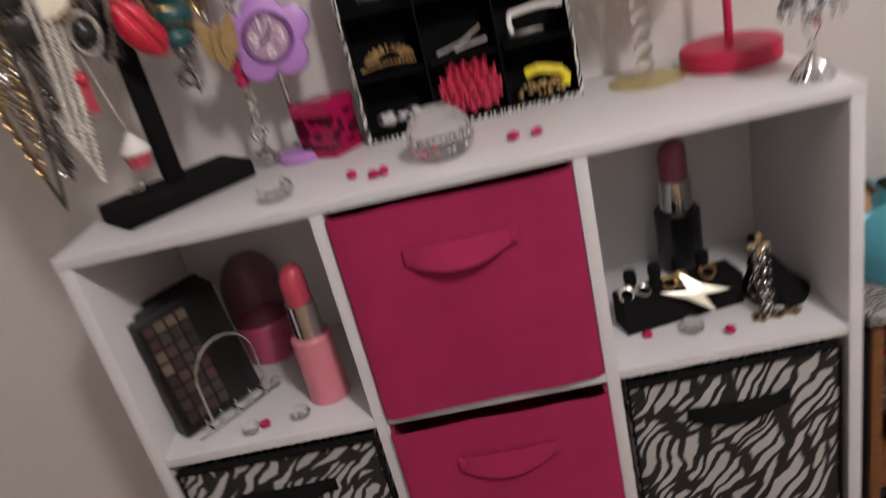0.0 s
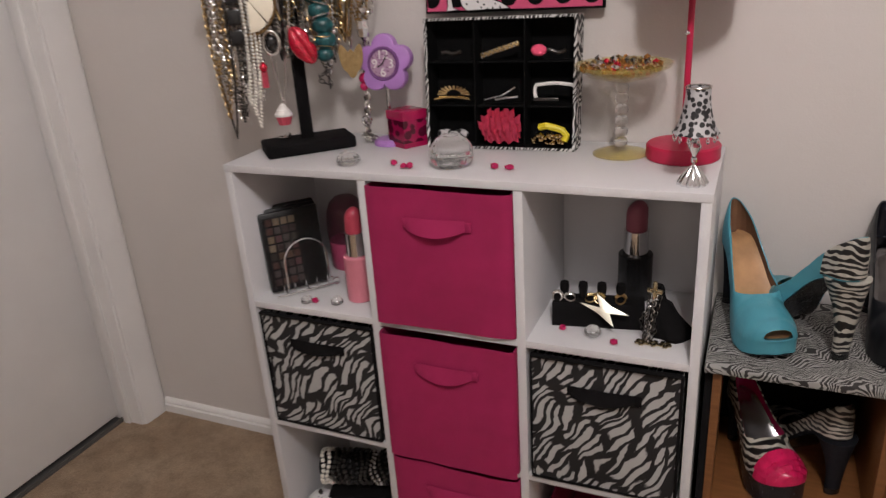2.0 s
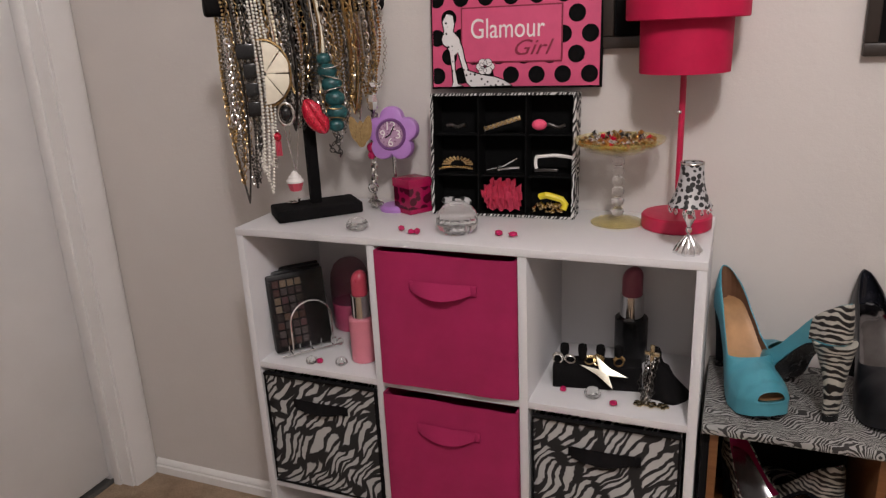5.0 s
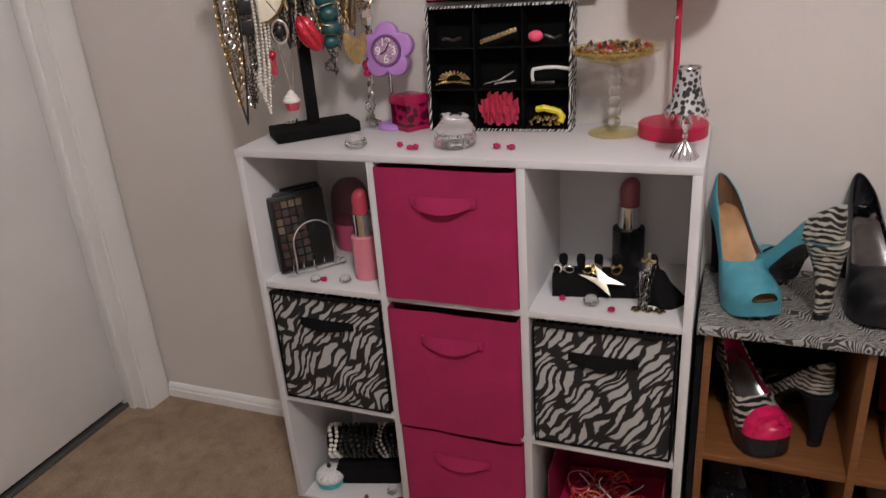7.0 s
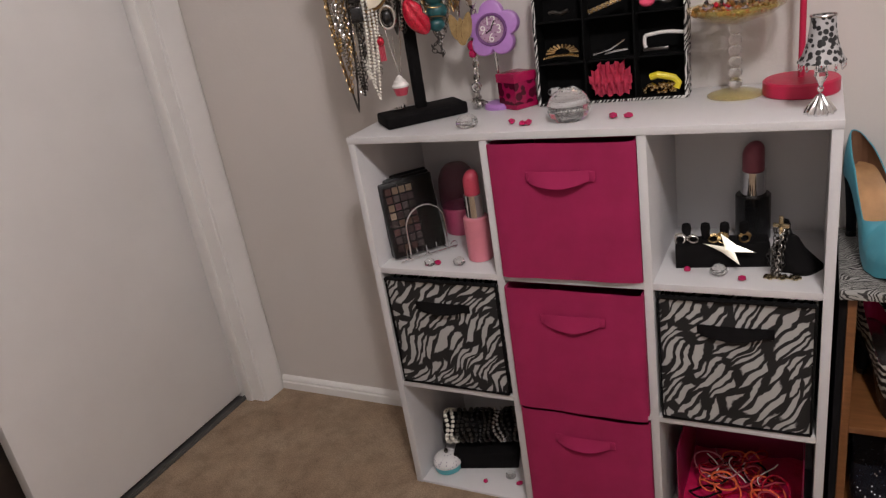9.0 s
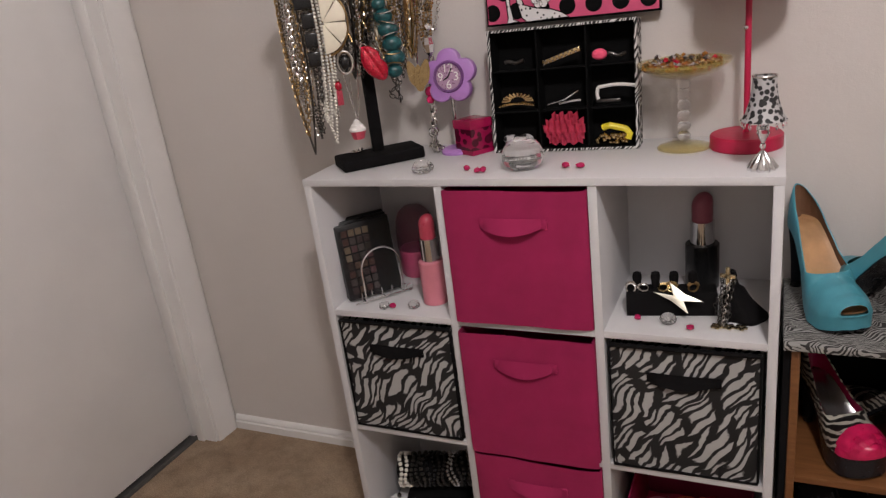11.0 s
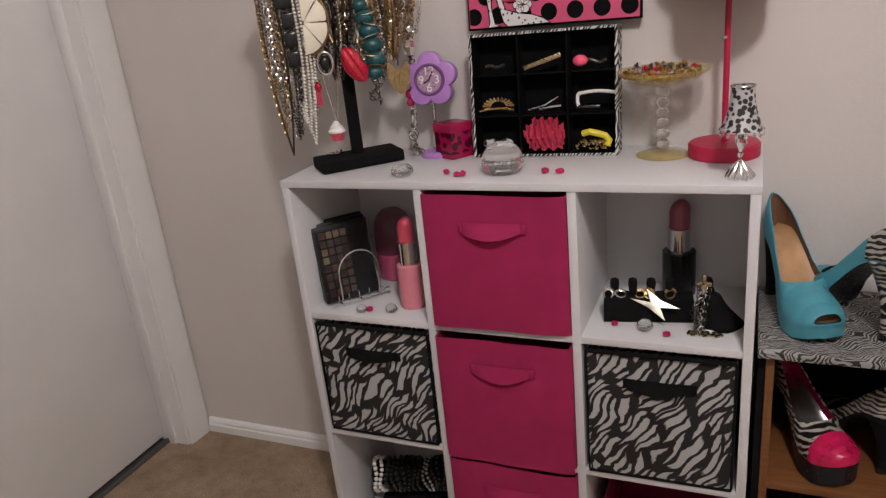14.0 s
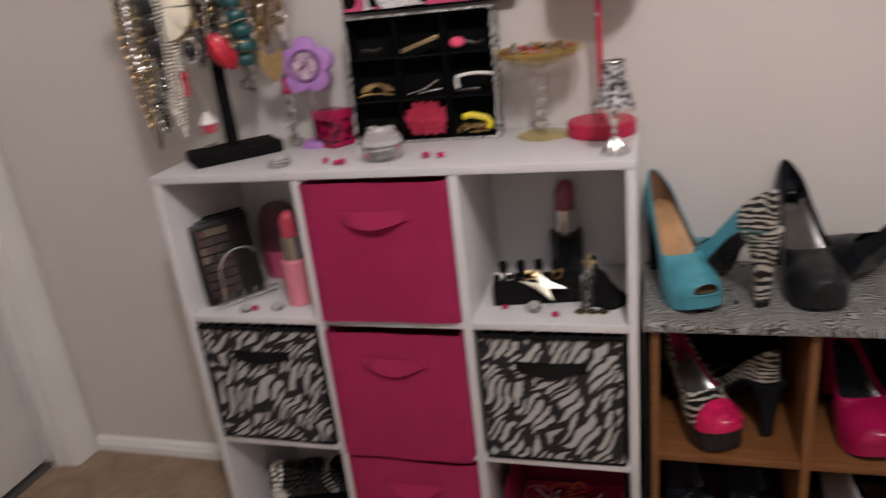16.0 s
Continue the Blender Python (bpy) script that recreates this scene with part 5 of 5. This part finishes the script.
# ---------------------------------------------------------------- lamps
blamp = thing("table_lamp", "magenta table lamp with a tiered drum shade, switched off", "lamp", pose(0.847, 0.201, ZT))
part("base", bm_lathe([(0.0, 0.0), (0.061, 0.0), (0.063, 0.002), (0.063, 0.023), (0.060, 0.026), (0.0, 0.028)], 44), MAGENTA_LACQUER, blamp)
part("pole", bm_tube([(0, 0, 0.027), (0, 0, 0.30)], 0.0055, 12), MAGENTA_LACQUER, blamp)
part("switch_knob", bm_ball(0.0045, (-0.004, -0.006, 0.212), sub=2), CHROME, blamp)
shade_ob = part("shade", bm_lathe([(0.0745, 0.281), (0.0765, 0.281), (0.0775, 0.374), (0.0755, 0.374), (0.0745, 0.281)], 52), MAGENTA_SHADE, blamp)
part("upper_tier", bm_lathe([(0.0778, 0.374), (0.100, 0.370), (0.102, 0.372), (0.102, 0.448), (0.100, 0.448), (0.098, 0.376), (0.0778, 0.379)], 52), MAGENTA_SHADE, shade_ob, "wider upper tier of the shade")

mlamp = thing("miniature_lamp", "miniature lamp with spotted shade and clear bead fringe", "lamp", pose(0.878, 0.044, ZT) @ Matrix.Diagonal((0.92, 0.92, 0.95, 1)))
part("base", bm_lathe([(0.0, 0.0), (0.0235, 0.0), (0.0240, 0.005), (0.0165, 0.017), (0.007, 0.029), (0.003, 0.033), (0.0, 0.0335)], 44, lambda a, r, z: (r * (1 + 0.09 * math.cos(11 * a) + 0.04 * math.sin(17 * a + 400 * z)), z)), CHROME, mlamp)
part("stem", bm_lathe([(0.0, 0.034), (0.0045, 0.037), (0.0055, 0.042), (0.003, 0.047), (0.0075, 0.056), (0.0115, 0.064), (0.006, 0.074), (0.0, 0.090)], 10), GLASS, mlamp, smooth=0)
mshade = part("shade", bm_lathe([(0.037, 0.086), (0.030, 0.098), (0.024, 0.118), (0.0205, 0.140), (0.0195, 0.158), (0.018, 0.158), (0.020, 0.130), (0.028, 0.098), (0.0355, 0.086)], 36, lambda a, r, z: (r * (1 + 0.05 * math.cos(8 * a) * max(0, (0.11 - z) / 0.03)), z)), DALMATIAN, mlamp, "black-spotted white fabric shade")
part("trim", bm_tube([(0.0195 * math.cos(a), 0.0195 * math.sin(a), 0.159) for a in np.linspace(0, math.tau, 28, endpoint=False)], 0.0018, 6, closed=True), SILVER, mshade)
for k in range(14):
    a = math.tau * k / 14
    part("fringe_bead", bm_lathe([(0, 0.0), (0.003, 0.004), (0.0022, 0.010), (0, 0.013)], 6), GLASS, mshade).matrix_basis = pose(0.0345 * math.cos(a), 0.0345 * math.sin(a), 0.073)

# ---------------------------------------------------------------- upper left cube: make-up
PALETTE_BLACK = plain("matte_black_case", (0.006, 0.006, 0.007), 0.4, bump=0.03, spec=0.3)
PAL = pose(0.084, 0.081, Z1 + 0.006, 0, 0, 50) @ pose(0, 0, 0, -10, 0, 0)
for k, words in ((0, "black eyeshadow palette with rows of coloured pans"), (1, "closed black make-up palette"), (2, "closed black make-up palette")):
    ob = thing("makeup_palette", words, "make-up palette", PAL @ pose(0.002 * k, 0.016 * k, 0, -1.0 * k, 0, 0), "palettes in the wire holder")
    part("case", bm_box((-0.064, 0, 0), (0.064, 0.014, 0.172 + 0.005 * k), 0.003), PALETTE_BLACK, ob)
    if k == 0:
        prnd = random.Random(4)
        hues = [(0.22, 0.12, 0.08), (0.14, 0.05, 0.045), (0.36, 0.25, 0.16), (0.09, 0.045, 0.05), (0.13, 0.10, 0.10), (0.20, 0.075, 0.09), (0.06, 0.04, 0.035), (0.42, 0.32, 0.22)]
        pans = [plain("eyeshadow", shade(h, 0.6), 0.6, vary=0.1, bump=0.05) for h in hues]
        for i in range(4):
            for j in range(8):
                part("pan", bm_box((-0.052 + i * 0.0165, -0.0012, 0.014 + j * 0.0185), (-0.052 + i * 0.0165 + 0.013, -0.0002, 0.014 + j * 0.0185 + 0.0145)), pans[prnd.randrange(8)], ob, smooth=0)
        part("clear_cover", bm_box((-0.060, -0.0062, 0.004), (0.060, -0.0042, 0.164), 0.0008), glass("clear_plastic", (0.93, 0.95, 0.96), 0.05, 1.2), ob, "clear plastic cover")
holder = thing("wire_holder", "chrome wire letter holder with looped ends", "holder", pose(0.088, 0.086, Z1, 0, 0, 50))
for y in (-0.022, 0.050):
    part("loop", bm_tube([(0.046 * math.cos(a) + 0.006, y, 0.076 + 0.046 * math.sin(a)) for a in np.linspace(0, math.pi, 18)][::-1] + [(0.052, y, 0.004)], 0.0016, 8), CHROME, holder)
    part("loop", bm_tube([(-0.040, y, 0.076), (-0.040, y, 0.004)], 0.0016, 8), CHROME, holder)
for x in (-0.040, 0.006, 0.052):
    part("base_wire", bm_tube([(x, -0.024, 0.003), (x, 0.052, 0.003)], 0.0016, 8), CHROME, holder)
for y in (-0.022, 0.014, 0.050):
    part("base_wire", bm_tube([(-0.066, y, 0.005), (0.070, y, 0.005)], 0.0016, 8), CHROME, holder)
for k in range(5):
    part("front_wire", bm_tube([(-0.050 + 0.024 * k, -0.024, 0.005), (-0.050 + 0.024 * k, -0.026, 0.030)], 0.0013, 7), CHROME, holder)
for s in (-1, 1):
    part("foot_curl", bm_tube([(0.066 + 0.008 * math.cos(a), s * 0.036 + 0.014, 0.0095 + 0.008 * math.sin(a)) for a in np.linspace(0, 6.0, 18)], 0.0014, 7), CHROME, holder)


def lipstick(x, y, r, h_case, h_ring, h_tip, case, tip, label, rz=0):
    ob = thing("lipstick_figurine", label, "figurine", pose(x, y, Z1, 0, 0, rz), "oversized lipsticks in the cubes")
    part("case", bm_lathe([(0, 0), (r - 0.002, 0), (r, 0.002), (r, h_case - 0.002), (r - 0.002, h_case), (0, h_case)], 40), case, ob)
    z, q = h_case + 0.0002, r * 0.72
    part("ring", bm_lathe([(0, z), (q, z), (q, z + h_ring), (q - 0.002, z + h_ring + 0.001), (0, z + h_ring + 0.001)], 36), CHROME, ob)
    z += h_ring + 0.0015
    q = r * 0.62
    rows = [(0, z)] + [(q, z + h_tip * k) for k in (0, 0.3, 0.55)] + [(q * math.cos(a), z + h_tip * (0.62 + 0.38 * math.sin(a))) for a in np.linspace(0.1, math.pi / 2, 8)]
    bm = bm_lathe(rows, 36)
    for v in bm.verts:
        if v.co.z > z + h_tip * 0.4:
            v.co.z -= (v.co.x + q) / (2 * q) * h_tip * 0.16
    part("lipstick", bm, tip, ob)
    return ob


lipstick(0.233, 0.078, 0.0275, 0.098, 0.050, 0.056, LIGHT_PINK, ROSE, "oversized pink lipstick with chrome ring", 200)
lipstick(0.768, 0.236, 0.033, 0.094, 0.048, 0.062, BLACK_PLASTIC, MAUVE, "oversized black-cased mauve lipstick with chrome ring", 180)
pk = thing("pink_bottle", "pink plastic jar with a smoky rounded cap", "bottle", pose(0.122, 0.232, Z1))
part("body", bm_lathe([(0.0, 0.0), (0.040, 0.0), (0.044, 0.006), (0.044, 0.062), (0.041, 0.066), (0.0, 0.066)], 36), plain("pink_frosted_plastic", (0.50, 0.085, 0.18), 0.3, vary=0.05, bump=0.03), pk)
SMOKY = plain("smoky_pink_plastic", (0.24, 0.06, 0.11), 0.3, vary=0.05, bump=0.03)
SMOKY.node_tree.nodes["Principled BSDF"].inputs["Alpha"].default_value = 0.45
part("dome_cap", bm_lathe([(0.0, 0.0665), (0.045, 0.0665), (0.046, 0.070), (0.046, 0.110), (0.043, 0.135), (0.035, 0.154), (0.022, 0.166), (0.0, 0.170)], 40), SMOKY, pk, "see-through smoky pink dome cap")

# ---------------------------------------------------------------- upper right cube: ring stand
rs = thing("ring_stand", "black velvet ring stand with knobbed posts", "jewellery stand", pose(0.723, 0.105, Z1, 0, 0, 9))
part("base", bm_prism([(-0.083, -0.020), (0.083, -0.020), (0.083, 0.022), (-0.083, 0.022)], 0, 0.050, 0.005), BLACK_FABRIC, rs)
for x in (-0.062, -0.028, 0.006, 0.040):
    part("post", bm_lathe([(0.0070, 0.0505), (0.0075, 0.060), (0.0090, 0.071), (0.0078, 0.080), (0.0, 0.084)], 16), BLACK_FABRIC, rs).matrix_basis = pose(x, 0.004, 0)
RM = rs.matrix_basis.copy()
for x, mt, wd in ((-0.074, SILVER, "silver filigree ring"), (-0.050, SILVER, "silver filigree ring"), (-0.014, GOLD, "gold knuckle ring"), (0.002, GOLD, "gold knuckle ring"), (0.040, BRONZE, "brass ring")):
    ob = thing("finger_ring", wd + " on the velvet stand", "ring", RM @ pose(x, -0.010, 0.0545, 40 + 25 * math.sin(x * 150), 12 * math.sin(x * 300), 40 * math.sin(x * 90)) @ Matrix.Scale(0.80, 4), "rings on the stand")
    part("band", bm_tube([(0.011 * math.cos(a), 0.011 * math.sin(a), 0.0) for a in np.linspace(0, math.tau, 22, endpoint=False)], 0.0022, 7, closed=True), mt, ob)
    part("setting", joined(*[bm_ball(0.0034, (0.013 * math.cos(a), 0.013 * math.sin(a) + 0.002, 0.001), sub=1) for a in np.linspace(0.4, 2.8, 7)]), mt, ob, smooth=0)["kind"] = "stuff"
bolt = [(-0.046, 0.010), (-0.008, 0.004), (-0.016, 0.030), (0.012, 0.008), (0.046, -0.006), (0.010, -0.006), (0.020, -0.030), (-0.012, -0.006)]
solid("bolt_ring", bm_prism(bolt, 0, 0.004, 0.0008), plain("polished_pale_gold", (0.95, 0.92, 0.78), 0.36, 0.9, vary=0.03, bump=0.02), "polished pale gold lightning-bolt ring leaning on velvet", "ring", RM @ pose(0.012, -0.026, 0.0400, 58, 0, -6))

PALE_GOLD = plain("pale_gold_metal", (0.72, 0.62, 0.40), 0.25, 1.0, vary=0.15, scale=150, bump=0.1)
cross = thing("ring_cone", "black velvet ring cone hung with gold jewellery", "jewellery stand", pose(0.848, 0.104, Z1, 0, 0, -12))
LEAN_BACK = Matrix(((1, 0, -0.22, 0), (0, 1, 0, 0), (0, 0, 1, 0), (0, 0, 0, 1)))
part("cone", moved(bm_lathe([(0, 0), (0.033, 0), (0.035, 0.006), (0.030, 0.020), (0.023, 0.036), (0.018, 0.054), (0.0095, 0.062), (0.0080, 0.072), (0.0095, 0.082), (0.0080, 0.090), (0, 0.094)], 28, lambda a, r, z: (r * (1 + 0.40 * max(0, math.cos(a)) * max(0.0, 1 - z / 0.07) + 0.08 * math.sin(5 * a + 60 * z)), z)), LEAN_BACK), BLACK_FABRIC, cross)
jw = thing("cross_necklace", "pale gold cross and flower necklace draped over the cone", "necklace", cross.matrix_basis @ pose(-0.014, 0.002, 0))
part("cross", joined(bm_box((-0.018, -0.028, 0.084), (0.010, -0.022, 0.092), 0.002), bm_box((-0.008, -0.028, 0.070), (0.000, -0.0215, 0.106), 0.002), bm_ball(0.005, (-0.004, -0.028, 0.088), sub=1)), PALE_GOLD, jw)
cr = random.Random(17)
for k in range(3):
    pts = [(-0.014 + 0.008 * k + 0.006 * math.sin(j * 0.8 + k), -0.024 - 0.0035 * j, 0.082 - 0.0078 * j) for j in range(11)]
    part("chain", chain_links(pts, 0.0030, 0.0009), SILVER if k % 2 else GUNMETAL, jw)
for k in range(3):
    px, py = -0.012 + 0.020 * k, -0.062 + 0.005 * k
    for j in range(5):
        a = math.tau * j / 5
        part("petal", bm_ball(0.0055, (px + 0.007 * math.cos(a), py + 0.007 * math.sin(a), 0.0028), (1, 1, 0.45), 1), PALE_GOLD, jw)

# ---------------------------------------------------------------- lower left cube: bracelets
br = thing("bracelet_stand", "black velvet T-bar bracelet stand", "jewellery stand", pose(0.148, 0.126, Z0, 0, 0, 16))
part("base", bm_box((-0.082, -0.045, 0), (0.082, 0.035, 0.046), 0.004), BLACK_FABRIC, br)
part("roll", moved(bm_lathe([(0, -0.100), (0.026, -0.100), (0.030, -0.096), (0.030, 0.096), (0.026, 0.100), (0, 0.100)], 28), pose(0, 0.0, 0.108, 0, 90, 0)), BLACK_FABRIC, br)
part("post", bm_box((-0.016, -0.012, 0.0465), (0.016, 0.012, 0.079), 0.002), BLACK_FABRIC, br)
BM = br.matrix_basis.copy()
for k, (x, mt, q, wd) in enumerate([(-0.090, PEARL, 0.0062, "pearl"), (-0.076, PEARL, 0.0056, "pearl"), (-0.060, GUNMETAL, 0.0055, "black bead"), (-0.046, GUNMETAL, 0.0045, "dark blue bead"), (-0.033, GUNMETAL, 0.006, "black bead"), (-0.019, BLACK_PLASTIC, 0.006, "glossy black bead"), (-0.006, BLACK_PLASTIC, 0.0052, "glossy black bead"), (0.006, GUNMETAL, 0.0042, "dark metal bead"), (0.019, GUNMETAL, 0.0045, "dark metal bead"), (0.031, SILVER, 0.0048, "rhinestone"), (0.042, CHROME, 0.005, "rhinestone"), (0.054, GUNMETAL, 0.0046, "dark bead"), (0.068, BLACK_PLASTIC, 0.006, "glossy black bead"), (0.083, GUNMETAL, 0.0055, "dark bead")]):
    n = int(math.tau * 0.040 / (q * 2.0))
    c = [BM @ Vector((x + 0.004 * math.sin(k + 3 * a) + 0.012 * (1 - math.sin(a)) * (0.5 if k in (9, 10, 11) else 0.1), 0.039 * math.cos(a), 0.103 + 0.041 * math.sin(a))) for a in np.linspace(0, math.tau, n, endpoint=False)]
    ob = thing("bracelet", wd + " bracelet on the black roll", "bracelet", group="bracelets on the stand")
    me = bead_mesh("bead", [(0, 0, 0)], [q], mt)
    for p in c:
        bead = new("bead", me)
        bead.parent, bead.matrix_basis = ob, Matrix.Translation(p)
cc = thing("round_box", "round white and aqua trinket box with patterned lid", "box", pose(0.062, 0.062, Z0, 0, 0, 20) @ Matrix.Scale(0.97, 4))
part("body", bm_lathe([(0, 0), (0.030, 0.0), (0.035, 0.004), (0.036, 0.020), (0.0, 0.020)], 32), TEAL_PLASTIC, cc, "aqua lower half")
part("lid", bm_lathe([(0.0375, 0.0203), (0.0385, 0.024), (0.037, 0.032), (0.028, 0.042), (0.014, 0.047), (0.0, 0.049)], 32), spotted("floral_lid_print", (0.74, 0.73, 0.74), (0.30, 0.28, 0.36), 130, 0.30), cc, "white patterned lid")
part("knob", bm_lathe([(0.0, 0.0485), (0.004, 0.0495), (0.006, 0.055), (0.004, 0.060), (0.0, 0.061)], 16), GUNMETAL, cc, "small dark knob")

# ---------------------------------------------------------------- lower right cube: pink bin of hair ties
pb = thing("plastic_bin", "translucent pink plastic bin full of hair ties", "storage bin", pose(0.760, 0.150, Z0))
PBW, PBD, PBH = 0.120, 0.120, 0.195
part("bottom", bm_box((-PBW, -PBD, 0), (PBW, PBD, 0.003)), PINK_FABRIC, pb)
pinkwall = plain("pink_bin_plastic", (0.20, 0.007, 0.045), 0.35, vary=0.05, bump=0.04)
for lo, hi in (((-PBW, -PBD, 0.0032), (-PBW + 0.003, PBD, PBH)), ((PBW - 0.003, -PBD, 0.0032), (PBW, PBD, PBH)), ((-PBW + 0.0032, -PBD, 0.0032), (PBW - 0.0032, -PBD + 0.003, 0.050)), ((-PBW + 0.0032, PBD - 0.003, 0.0032), (PBW - 0.0032, PBD, PBH))):
    part("wall", bm_box(lo, hi, 0.001), pinkwall, pb)
hr = random.Random(31)
part("tissue", bm_grid(lambda u, v: ((u - 0.5) * 0.236, (v - 0.5) * 0.226, 0.032 + 0.012 * noise.noise(Vector((u * 5, v * 5, 2)))), 24, 24), PINK_SATIN, pb, "crumpled pink lining")
for k in range(32):
    mt, wd = ((ORANGE, "orange"), (ROSE, "rose"), (RED_GEM, "red"), (BLACK_FABRIC, "black"), (LIGHT_PINK, "pink"), (ORANGE, "orange"))[hr.randrange(6)]
    r = hr.uniform(0.016, 0.030)
    m = pose(0.760 + hr.uniform(-0.078, 0.078), 0.150 + hr.uniform(-0.080, 0.060), Z0 + hr.uniform(0.048, 0.072), hr.uniform(-35, 35), hr.uniform(-35, 35), hr.uniform(0, 180))
    pts = [(r * math.cos(a) * 1.35, r * math.sin(a), 0.003 * math.sin(3 * a)) for a in np.linspace(0, math.tau, 26, endpoint=False)]
    solid("hair_tie", bm_tube(pts, hr.uniform(0.0014, 0.0026), 7, closed=True), mt, wd + " hair tie in the pink bin", "hair tie", m, "hair ties in the bin")
for k in range(5):
    p = Vector((0.69 + 0.03 * k, 0.12, Z0 + 0.065))
    solid("zip_tie", bm_tube([p + Vector((0.02 * math.sin(j * 0.5 + k), 0.006 * j, 0.007 * j * (1 if k % 2 else 0.6))) for j in range(8)], 0.0014, 6), GLASS if k % 2 else WHITE_PLASTIC, "clear plastic strip sticking out of the pink bin", "hair tie", group="strips in the bin")
